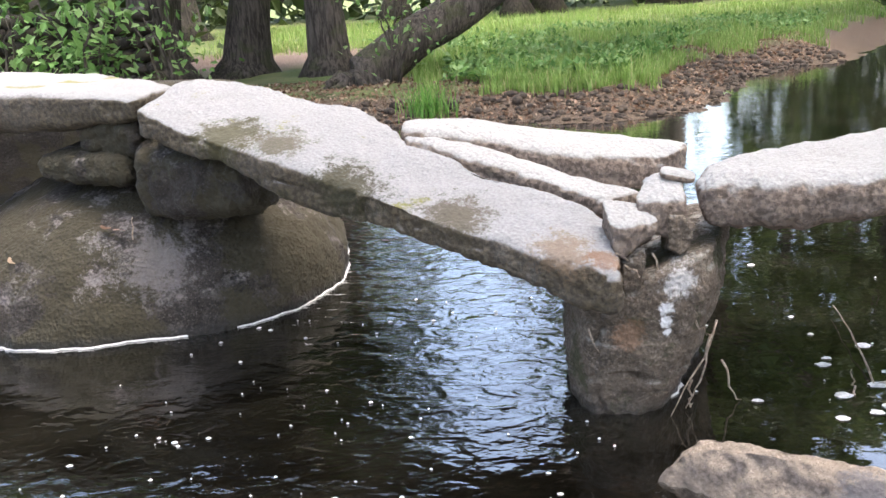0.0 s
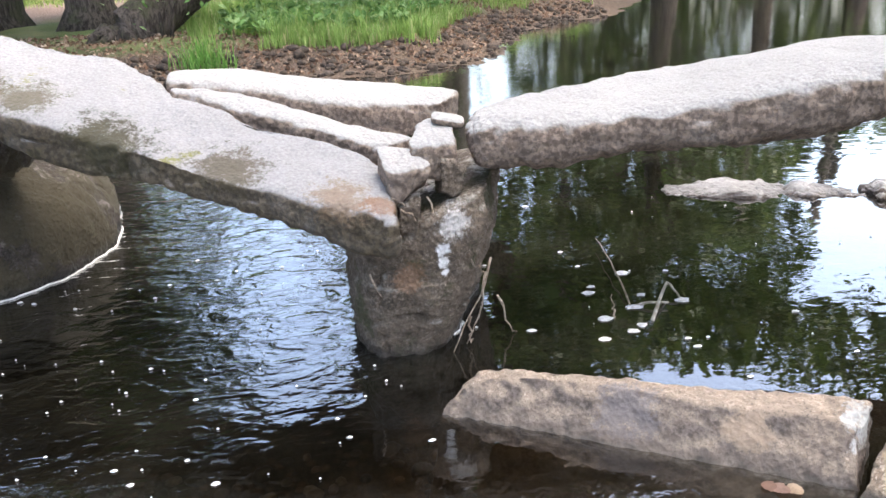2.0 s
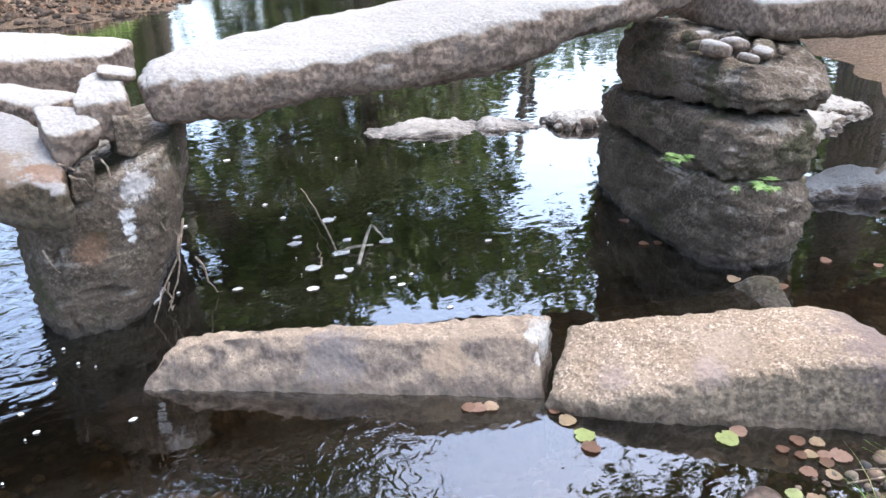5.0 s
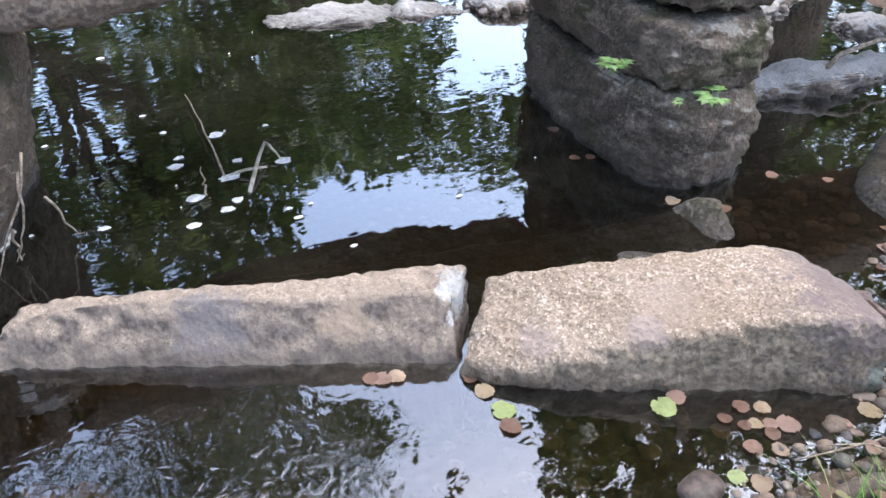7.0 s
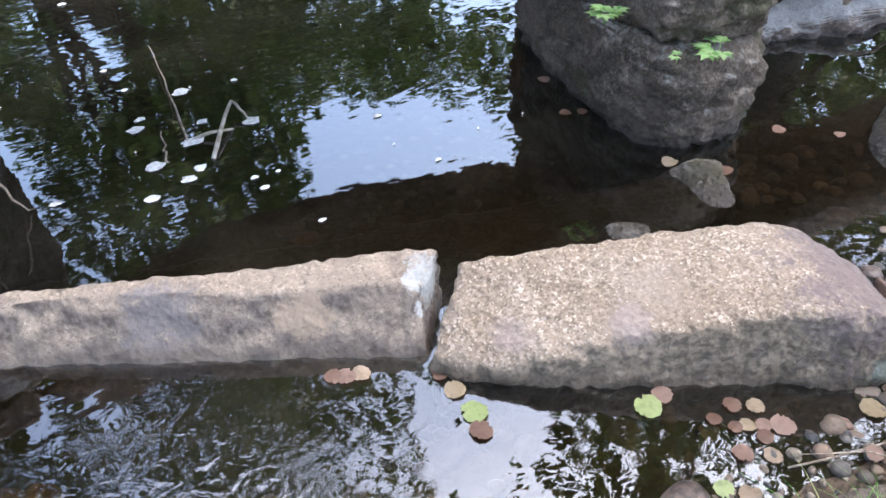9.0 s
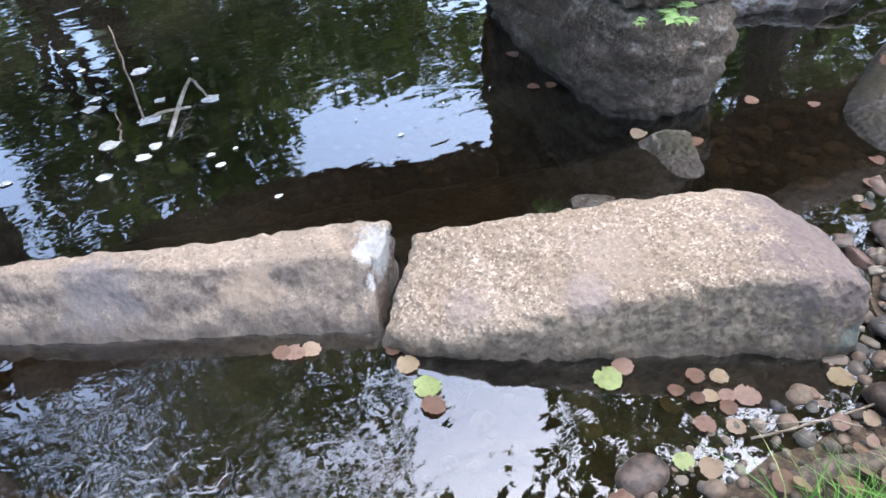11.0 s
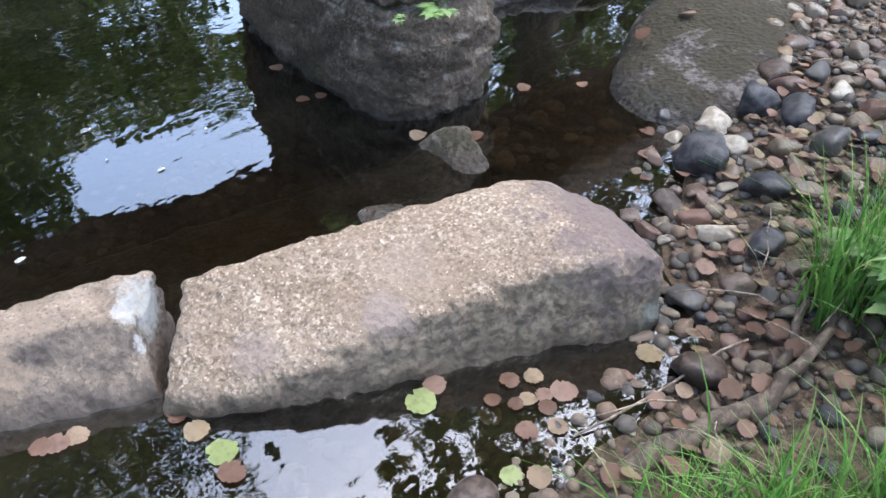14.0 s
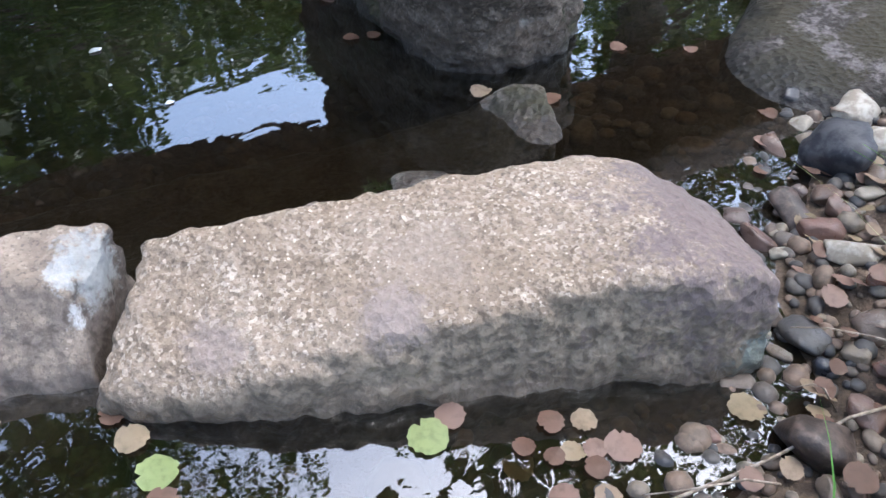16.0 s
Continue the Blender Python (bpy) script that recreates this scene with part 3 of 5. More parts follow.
# supports
rock("bridge_pier", [
    [(0.60, 2.99, -0.6), (0.58, 3.75, -0.6), (1.25, 3.75, -0.6), (0.93, 2.95, -0.6)],
    [(0.585, 2.945, -0.02), (0.60, 3.75, -0.02), (1.28, 3.75, -0.02), (0.90, 2.91, -0.02)],
    [(0.555, 2.90, 0.20), (0.6, 3.7, 0.2), (1.30, 3.7, 0.2), (0.99, 2.89, 0.2)],
    [(0.55, 2.88, 0.36), (0.62, 3.65, 0.42), (1.31, 3.65, 0.5), (1.06, 2.89, 0.46)],
    [(0.56, 2.89, 0.475), (0.66, 3.6, 0.58), (1.31, 3.6, 0.71), (1.09, 2.93, 0.68)]],
    PIER, "brown upright bridge pier stone standing in the stream", 11, 160, 110, 4.5, 20, swell=0.035, chip=0.014, category="bridge pier", cracks=[(2, 0.15, 0.04, 0.05), (0, 0.665, 0.045, 0.05), (2, 0.33, 0.018, 0.06)])
rock("pier_block", [
    [(0.692, 2.90, 0.72), (0.69, 2.905, 0.775), (0.68, 3.06, 0.84), (0.70, 3.08, 0.66)],
    [(0.72, 2.895, 0.655), (0.735, 2.90, 0.77), (0.74, 3.08, 0.835), (0.74, 3.1, 0.62)],
    [(0.80, 2.915, 0.70), (0.80, 2.92, 0.775), (0.81, 3.06, 0.82), (0.80, 3.1, 0.62)],
    [(0.856, 2.935, 0.755), (0.858, 2.94, 0.775), (0.865, 3.04, 0.80), (0.86, 3.06, 0.66)]],
    GRANITE_PLAIN, "wedge-shaped block with a pale top and a dark pointed front", 12, 60, 64, 9, 18, 0.012, 0.010, 0.004, group="broken stones on the pier")
rock("pier_block", [
    [(0.80, 2.99, 0.72), (0.80, 3.0, 0.835), (0.87, 3.2, 0.885), (0.84, 3.2, 0.70)],
    [(0.88, 2.97, 0.70), (0.885, 2.985, 0.845), (0.93, 3.2, 0.895), (0.92, 3.2, 0.70)],
    [(0.965, 2.97, 0.68), (0.955, 2.99, 0.845), (0.99, 3.18, 0.88), (0.98, 3.2, 0.70)]],
    GRANITE_PLAIN, "pale broken stone wedged between the slabs", 13, 54, 56, 9, 18, 0.016, 0.014, 0.005, group="broken stones on the pier")
rock("pier_block", [
    [(0.895, 2.935, 0.665), (0.90, 2.955, 0.80), (0.91, 3.04, 0.80), (0.90, 3.06, 0.64)],
    [(0.945, 2.935, 0.645), (0.95, 2.955, 0.79), (0.96, 3.04, 0.79), (0.95, 3.06, 0.64)],
    [(0.985, 2.955, 0.66), (1.0, 2.975, 0.745), (1.0, 3.05, 0.75), (0.98, 3.06, 0.64)]],
    PIER, "dark upright stone leaning on the pier top", 15, 44, 48, 10, 20, 0.018, 0.014, 0.005, group="broken stones on the pier")
rock("pier_block", [
    [(0.735, 2.885, 0.535), (0.728, 2.89, 0.62), (0.74, 2.96, 0.63), (0.74, 2.97, 0.53)],
    [(0.785, 2.88, 0.54), (0.81, 2.885, 0.655), (0.82, 2.95, 0.68), (0.80, 2.96, 0.53)]],
    PIER, "small broken chip jammed in the gap under the wedge", 16, 36, 44, 8, 16, 0.012, 0.012, 0.004, group="broken stones on the pier")
lump("pier_block", (0.978, 3.15, 0.893), (0.065, 0.055, 0.016), (4, 12, -14), GRANITE_PLAIN, "small flat pale stone on top of the pier", 14, 4, 3.5, 0.18, 0.22, 0.03, group="broken stones on the pier")

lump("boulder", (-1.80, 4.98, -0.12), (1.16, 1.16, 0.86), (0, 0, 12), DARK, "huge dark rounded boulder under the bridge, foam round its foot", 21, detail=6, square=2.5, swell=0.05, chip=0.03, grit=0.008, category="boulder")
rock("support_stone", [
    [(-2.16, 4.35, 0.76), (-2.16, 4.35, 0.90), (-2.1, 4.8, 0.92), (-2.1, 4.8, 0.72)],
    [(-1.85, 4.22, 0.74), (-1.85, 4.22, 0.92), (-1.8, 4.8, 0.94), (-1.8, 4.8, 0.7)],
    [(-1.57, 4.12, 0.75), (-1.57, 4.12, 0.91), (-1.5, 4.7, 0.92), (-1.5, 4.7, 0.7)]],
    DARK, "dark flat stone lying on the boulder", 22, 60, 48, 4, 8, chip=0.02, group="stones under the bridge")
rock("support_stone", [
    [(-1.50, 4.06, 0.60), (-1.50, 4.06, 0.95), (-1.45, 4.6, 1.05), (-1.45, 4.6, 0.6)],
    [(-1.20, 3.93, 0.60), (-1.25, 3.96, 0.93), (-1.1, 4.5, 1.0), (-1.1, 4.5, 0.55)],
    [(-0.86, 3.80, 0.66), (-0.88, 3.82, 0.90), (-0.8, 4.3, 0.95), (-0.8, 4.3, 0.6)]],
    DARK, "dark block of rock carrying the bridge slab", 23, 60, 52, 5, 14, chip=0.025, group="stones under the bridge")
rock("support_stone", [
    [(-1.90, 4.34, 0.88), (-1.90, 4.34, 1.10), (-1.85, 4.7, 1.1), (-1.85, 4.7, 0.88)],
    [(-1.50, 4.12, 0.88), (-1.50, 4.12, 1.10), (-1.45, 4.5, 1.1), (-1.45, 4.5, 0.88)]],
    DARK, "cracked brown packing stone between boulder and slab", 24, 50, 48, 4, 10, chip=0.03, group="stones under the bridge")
# dark rock added where there is only a shaded hollow below the end slab
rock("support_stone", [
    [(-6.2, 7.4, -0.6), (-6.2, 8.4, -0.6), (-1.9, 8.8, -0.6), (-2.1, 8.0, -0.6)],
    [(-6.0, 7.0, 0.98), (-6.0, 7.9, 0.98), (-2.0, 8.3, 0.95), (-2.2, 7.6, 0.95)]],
    DARK, "dark rock added to fill the shaded hollow under the bank end", 25, 60, 52, 4, 14, chip=0.03, group="stones under the bridge")

# second pier: three stacked stones
P2 = [(3.01, 2.06), (3.52, 1.99), (4.02, 3.0), (3.36, 3.26)]


def layer(z, grow=0.0, shift=(0, 0)):
    cx, cy = 3.5, 2.6
    return [(x + (x - cx) * grow + shift[0], y + (y - cy) * grow + shift[1], h) for (x, y), h in zip(P2, z)]


P2 = [P2[0], P2[3], P2[2], P2[1]]
rock("pier_stone", [layer((-0.7, -0.7, -0.7, -0.7), -0.1), layer((-0.05, -0.05, -0.05, -0.05), 0.0), layer((0.14, 0.12, 0.12, 0.12), 0.05), layer((0.33, 0.27, 0.31, 0.28), 0.045), layer((0.40, 0.34, 0.38, 0.345), -0.01)],
     PIER, "lowest rounded brown stone of the second bridge pier", 31, 110, 110, 3.8, 14, swell=0.04, chip=0.024, grit=0.012, category="bridge pier", group="pier stones", cracks=[(2, 0.14, 0.02, 0.08)])
rock("pier_stone", [layer((0.395, 0.335, 0.375, 0.34), -0.02), layer((0.53, 0.44, 0.50, 0.50), 0.05), layer((0.66, 0.52, 0.60, 0.64), -0.03)],
     PIER, "thick middle brown stone of the second bridge pier", 32, 90, 110, 3.8, 8, swell=0.035, chip=0.024, grit=0.012, category="bridge pier", group="pier stones")
rock("pier_stone", [layer((0.655, 0.515, 0.595, 0.635), -0.06, (0.05, 0)), layer((0.74, 0.70, 0.74, 0.73), 0.03, (0.05, 0)), layer((0.86, 0.90, 0.86, 0.83), -0.12, (0.05, 0))],
     PIER, "upper grey-brown stone of the second bridge pier", 33, 80, 110, 3.8, 9, swell=0.04, chip=0.026, grit=0.012, category="bridge pier", group="pier stones")
rng = random.Random(5)
for i in range(12):
    x, y = rng.uniform(3.2, 3.62), rng.uniform(2.18, 2.6)
    r = rng.uniform(0.025, 0.06)
    lump("rubble_stone", (x, y, 0.868 + 0.03 * (y - 2.2)), (r * 1.4, r, r * 0.6), (rng.uniform(-20, 20), rng.uniform(-20, 20), rng.uniform(0, 180)), GRANITE_PLAIN if i % 2 else PIER,
         "small broken stone lying on the second pier", 40 + i, 3, 3.2, group="rubble on the second pier")

# ---- blocks lying in the water ----
def along(a, across, z):
    """A place on the grey block: metres along its waterline, back from it, and height."""
    return (1.009 + 0.833 * a + 0.554 * across, 2.295 - 0.554 * a + 0.833 * across, z)


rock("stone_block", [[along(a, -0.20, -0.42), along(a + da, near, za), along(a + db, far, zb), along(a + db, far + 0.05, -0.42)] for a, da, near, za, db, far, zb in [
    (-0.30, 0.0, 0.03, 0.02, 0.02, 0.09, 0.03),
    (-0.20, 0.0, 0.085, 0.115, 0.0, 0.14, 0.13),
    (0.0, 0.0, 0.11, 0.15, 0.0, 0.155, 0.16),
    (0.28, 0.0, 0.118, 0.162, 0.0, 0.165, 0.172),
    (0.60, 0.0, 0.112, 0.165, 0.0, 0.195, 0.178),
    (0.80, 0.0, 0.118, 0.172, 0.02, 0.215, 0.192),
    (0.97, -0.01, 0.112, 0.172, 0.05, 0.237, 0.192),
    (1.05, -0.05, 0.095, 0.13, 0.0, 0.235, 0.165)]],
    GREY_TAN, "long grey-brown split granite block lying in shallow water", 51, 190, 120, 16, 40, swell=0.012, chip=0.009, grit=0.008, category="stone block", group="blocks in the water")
rock("stone_block", [
    [(1.83, 1.68, -0.45), (1.84, 1.70, 0.05), (2.04, 1.85, 0.18), (2.07, 1.88, -0.45)],
    [(2.00, 1.49, -0.45), (2.02, 1.52, 0.10), (2.16, 1.765, 0.21), (2.2, 1.82, -0.45)],
    [(2.21, 1.32, -0.45), (2.24, 1.375, 0.155), (2.36, 1.665, 0.215), (2.4, 1.72, -0.45)],
    [(2.44, 1.15, -0.45), (2.47, 1.225, 0.21), (2.62, 1.53, 0.215), (2.66, 1.58, -0.45)],
    [(2.65, 0.985, -0.45), (2.655, 1.07, 0.24), (2.82, 1.41, 0.205), (2.87, 1.44, -0.45)],
    [(2.75, 0.945, -0.45), (2.75, 1.01, 0.20), (2.90, 1.24, 0.15), (2.97, 1.27, -0.45)]],
    TAN, "large tan granite block with crystals, rough front, lying at the shore", 52, 240, 150, 18, 30, swell=0.010, chip=0.014, grit=0.005, category="stone block", group="blocks in the water")
rock("stone_block", [
    [(0.96, 2.62, -0.5), (0.98, 2.66, -0.13), (1.08, 2.86, -0.14), (1.10, 2.90, -0.5)],
    [(1.50, 2.32, -0.5), (1.52, 2.36, -0.11), (1.63, 2.58, -0.10), (1.65, 2.62, -0.5)],
    [(2.24, 1.98, -0.5), (2.26, 2.02, -0.10), (2.38, 2.28, -0.09), (2.40, 2.32, -0.5)],
    [(2.80, 1.70, -0.5), (2.81, 1.73, -0.055), (2.96, 2.01, -0.03), (2.98, 2.05, -0.5)],
    [(2.99, 1.66, -0.5), (2.98, 1.70, -0.01), (3.09, 1.93, 0.04), (3.12, 1.98, -0.5)],
    [(3.05, 1.66, -0.5), (3.05, 1.71, 0.005), (3.15, 1.88, 0.05), (3.17, 1.92, -0.5)]],
    PIER, "long sunken stone block with one corner above the water", 53, 150, 90, 14, 60, swell=0.012, chip=0.012, grit=0.006, category="stone block", group="blocks in the water")
lump("sunken_stone", (2.69, 1.80, -0.055), (0.10, 0.055, 0.06), (0, 8, -32), PIER, "small stone breaking the water behind the block", 54, square=3.5)
lump("flat_rock", (4.24, 1.46, -0.07), (0.66, 0.37, 0.18), (0, -3, 12), DARK, "broad flat grey rock at the water's edge with leaves on it", 55, detail=6, square=3.0, swell=0.12, chip=0.03)
lump("long_rock", (4.62, 2.34, -0.01), (0.60, 0.12, 0.085), (0, 3, -13), GRANITE_PLAIN, "long low grey rock in the water beyond the pier", 56, detail=6, square=3.0, swell=0.7, chip=0.4, grit=0.15)
for i, (x, y, a, b, c, r) in enumerate([(3.10, 4.50, 0.42, 0.16, 0.07, -20), (3.62, 4.30, 0.22, 0.12, 0.06, -15), (4.02, 4.12, 0.20, 0.13, 0.09, -10), (4.40, 4.15, 0.17, 0.1, 0.06, 10),
                                        (5.25, 3.22, 0.32, 0.13, 0.1, 20), (5.8, 3.4, 0.25, 0.15, 0.09, 0), (5.55, 2.75, 0.2, 0.12, 0.08, 40), (5.1, 3.8, 0.2, 0.12, 0.06, 10)]):
    lump("stream_stone", (x, y, -0.03), (a, b, c), (0, 0, r), GRANITE_PLAIN, "flat pale broken stone just above the stream", 60 + i, detail=6, square=3.4, swell=0.7, chip=0.55, grit=0.2, group="stones across the stream")

# ---- trees and distance ----
# open sky seen from the stream between the crowns: azimuth and elevation ranges in degrees, about the middle of the stream
GAPS = [(25.5, 44, 28.6, 45), (36, 51.5, 44, 62), (-10, 3, 14, 31), (37, 45, 11, 22.5), (8, 13, 20, 26), (-8, -4, 40, 47), (-1, 2, 42, 50), (4, 7, 39, 45), (-5, -1, 51, 58), (13.0, 15.5, 4, 16), (53, 57, 19, 27)]


def open_sky(x, y, z, grow=0.0):
    for (ox, oy, oz), gaps in (((1.6, 2.2, 0.0), GAPS), ((-0.3, 3.5, 1.0), [(-60, 120, 58, 90)])):
        dx, dy, dz = x - ox, y - oy, z - oz
        az, el = math.degrees(math.atan2(dx, dy)), math.degrees(math.atan2(dz, math.hypot(dx, dy)))
        az += 2.0 * noise.noise(Vector((az * 0.3, el * 0.3, 1.0))) + 1.2 * noise.noise(Vector((az, el, 4.0)))
        el += 2.0 * noise.noise(Vector((az * 0.3, el * 0.3, 9.0))) + 1.2 * noise.noise(Vector((az, el, 7.0)))
        if any(a - grow < az < b + grow and c - grow < el < e + grow for a, b, c, e in gaps):
            return True
    return False


def leaf_cards(places, size, rng, flat=0.3):
    """Pointed leaves bent along the middle: four faces each."""
    verts, faces = [], []
    for p in places:
        s = size * rng.uniform(0.6, 1.3)
        turn = Euler((rng.gauss(0, 0.6) * (1 - flat) + rng.uniform(-0.6, 0.6), rng.gauss(0, 0.7), rng.uniform(0, 6.28))).to_matrix()
        k = len(verts)
        for q in ((-0.5, 0, 0.03), (-0.1, 0.30, 0.08), (0.5, 0, -0.06), (-0.1, -0.30, 0.08)):
            verts.append(Vector(p) + turn @ (Vector(q) * s))
        faces += [(k, k + 1, k + 2), (k, k + 2, k + 3)]
    return verts, faces


def tree(x, y, girth, top, lean, spread, seed, label, clumps=46, leaves=46, low=0.33, size=0.34):
    """A tree: a flared, leaning trunk with limbs, and a crown of leaf clumps."""
    r = random.Random(seed)
    base = height(x, y)
    root = tagged(new("tree"), label, "tree", "trees along the stream")
    root.location = (x, y, base)
    path = [Vector((lean[0] * t ** 1.3 + 0.12 * math.sin(3 * t + seed), lean[1] * t ** 1.3 + 0.1 * math.cos(4 * t + seed), -0.25 + t * top * 0.75)) for t in np.linspace(0, 1, 16)]
    radii = [girth * (0.42 + 0.58 * (1 - t) + 1.1 * math.exp(-t * 30)) for t in np.linspace(0, 1, 16)]
    v, f = tube(path, radii, 18)
    v = [p + Vector((p.x, p.y, 0)).normalized() * girth * 0.16 * noise.noise(p * 2.3 + Vector((seed, 0, 0))) for p in v]
    mesh_object("trunk", v, f, BARK, root)
    places = []
    for i in range(clumps):
        t = r.uniform(low, 1.0)
        s = path[min(15, int(t * 15))]
        a = r.uniform(0, 6.283)
        out = spread * r.uniform(0.25, 1.0) * (0.6 + 0.6 * math.sin(math.pi * min(1, (t - low) / (1 - low) + 0.15)))
        c = s + Vector((math.cos(a) * out, math.sin(a) * out, r.uniform(-0.6, 0.25 * top)))
        wide = r.uniform(0.5, 1.15)
        if open_sky(x + c.x, y + c.y, base + c.z, 1.5):
            continue
        if i % 3 == 0:
            tv, tf = tube(bent(s, c, 0.2, 5, 0.1, r), [girth * 0.28 * (1 - 0.85 * j / 5) for j in range(6)], 6)
            mesh_object("limb", tv, tf, BARK, root)
        for _ in range(leaves):
            p = c + Vector((r.gauss(0, 0.5), r.gauss(0, 0.5), r.gauss(0, 0.36))) * wide
            if not open_sky(x + p.x, y + p.y, base + p.z):
                places.append(p)
    v, f = leaf_cards(places, size, r)
    if v:
        mesh_object("crown", v, f, CROWN, root, smooth=False)
    return root


tree(-4.0, 15.0, 0.42, 11, (1.6, 0.3), 3.4, 101, "old alder with a thick dark trunk on the far bank")
tree(-2.35, 14.2, 0.34, 12, (-0.2, 0.5), 3.2, 102, "upright alder with a grey mossy trunk on the far bank")
tree(-5.3, 14.2, 0.48, 12, (1.9, 0.2), 3.4, 103, "dark leaning trunk of an old tree on the far bank")
for i, (x, y, g, h, w) in enumerate([(-9, 15, 0.4, 13, 3.8), (-7, 19, 0.4, 15, 4), (3.5, 38, 0.5, 21, 5), (10, 40, 0.5, 21, 5), (-3, 37, 0.5, 22, 5.5),
                                     (17, 44, 0.5, 22, 5.5), (22, 41, 0.5, 20, 5.5), (19, 29, 0.4, 14, 4.6), (24, 30, 0.4, 15, 5), (13, 25, 0.4, 13, 4), (15, 13, 0.4, 13, 4.2), (11, 6, 0.4, 13, 4), (20, 12, 0.4, 15, 5),
                                     (30, 38, 0.5, 16, 6), (2, 36, 0.5, 17, 6), (-10, 30, 0.5, 18, 6), (10, 44, 0.5, 17, 6), (20, 45, 0.5, 17, 6), (-20, 22, 0.5, 18, 6)]):
    far = math.hypot(x, y) > 26
    tree(x, y, g, h, (0.3 * math.sin(i * 2.1), 0.3 * math.cos(i * 1.7)), w, 120 + i, "leafy tree standing along the stream", clumps=60 if far else 50, leaves=40, low=0.16 if y > 17 else 0.3, size=0.5 if far else 0.36)
# out-of-view trees added to close off the low sky behind the near bank
for i, (x, y, h, w) in enumerate([(-3, -20, 8, 3.2), (9, -18, 8, 3.2), (15, -6, 9, 3.4), (-13, -6, 10, 3.8)]):
    tree(x, y, 0.35, h, (0.2, 0.3), w, 160 + i, "unseen leafy tree added behind the near bank", clumps=60, leaves=42, low=0.12, size=0.42)

# unseen leaf canopy added over the near bank to hold back skylight
shade_crown = tagged(new("tree"), "unseen leafy tree added over the near bank to block skylight", "tree", "trees along the stream")
shade_crown.location = (-2.5, -5.5, height(-2.5, -5.5))
rng = random.Random(77)
stem = [Vector((0.1 * math.sin(2 * t), 0.25 * t * t, -0.2 + 7.0 * t)) for t in np.linspace(0, 1, 12)]
v, f = tube(stem, [0.42 * (1 - 0.55 * t) + 0.3 * math.exp(-t * 20) for t in np.linspace(0, 1, 12)], 16)
mesh_object("trunk", v, f, BARK, shade_crown)
places = []
for i in range(150):
    c = Vector((rng.uniform(-4, 11), rng.uniform(2.5, 9.5), rng.uniform(5.5, 8.5)))
    if c.y - 7.2 > c.z * 0.42 or abs(noise.noise(Vector((c.x * 0.3, c.y * 0.3, 2)))) < 0.03:
        continue
    if i % 9 == 0:
        v, f = tube(bent(stem[8 + i % 4], c, 0.5, 7, 0.12, rng), [0.12 * (1 - 0.11 * j) for j in range(8)], 6)
        mesh_object("limb", v, f, BARK, shade_crown)
    for _ in range(36):
        places.append(c + Vector((rng.gauss(0, 0.55), rng.gauss(0, 0.5), rng.gauss(0, 0.35))))
v, f = leaf_cards(places, 0.34, rng)
mesh_object("crown", v, f, CROWN, shade_crown, smooth=False)

# leaning trunk over the meadow edge
lean_path = [Vector(p) for p in ((-1.75, 12.6, 0.1), (-1.3, 12.7, 0.55), (-0.6, 12.9, 1.0), (0.4, 13.2, 1.55), (1.6, 13.6, 2.3), (3.2, 14.2, 3.4), (4.6, 14.6, 4.6))]
leaning = tagged(new("leaning_tree"), "thick dark trunk leaning far out from its root plate", "tree", "trees along the stream")
v, f = tube([catmull([np.array(p) for p in lean_path], t) for t in np.linspace(0, 1, 24)], [0.36 - 0.14 * t + 0.12 * math.exp(-8 * t) for t in np.linspace(0, 1, 24)], 16)
mesh_object("trunk", [p + Vector((0, 0, 0.06 * noise.noise(p * 2.1))) for p in v], f, BARK, leaning)
rng = random.Random(9)
for i in range(9):
    a = rng.uniform(-2.6, 0.4)
    end = (-1.75 + math.cos(a) * rng.uniform(0.5, 1.1), 12.5 + math.sin(a) * rng.uniform(0.4, 1.2), 0.05)
    v, f = tube(bent((-1.6, 12.55, 0.5), end, 0.12, 6, 0.05, rng), [0.10 - 0.012 * j for j in range(7)], 7)
    mesh_object("root", v, f, BARK, leaning)


# loose leaf clumps added out of direct view to darken the stream's reflections
places = []
for i in range(150):
    t = rng.random()
    c = Vector((1.5, 13.4, 3.0)).lerp(Vector((9.5, 16.5, 13.5)), t) + Vector((rng.gauss(0, 1.5), rng.gauss(0, 1.6), rng.gauss(0.8, 1.6)))
    for _ in range(44):
        p = c + Vector((rng.gauss(0, 0.55), rng.gauss(0, 0.55), rng.gauss(0, 0.42)))
        if p.z > 2.4 and not open_sky(*p):
            places.append(p)
for i in range(150):
    c = Vector((rng.uniform(-3.5, 5.5), rng.uniform(7.5, 13), rng.uniform(7.5, 14)))
    if c.x > 1.6 + 0.30 * (c.y - 2.2):
        continue
    for _ in range(40):
        p = c + Vector((rng.gauss(0, 0.6), rng.gauss(0, 0.6), rng.gauss(0, 0.4)))
        if not open_sky(*p):
            places.append(p)
for i in range(230):
    a, e, r = radians(rng.uniform(9, 34)), radians(rng.uniform(36, 68)), rng.uniform(15, 19)
    c = Vector((1.6 + r * math.sin(a), 2.2 + r * math.cos(a), r * math.tan(e)))
    for _ in range(40):
        p = c + Vector((rng.gauss(0, 0.6), rng.gauss(0, 0.6), rng.gauss(0, 0.5)))
        if not open_sky(*p):
            places.append(p)
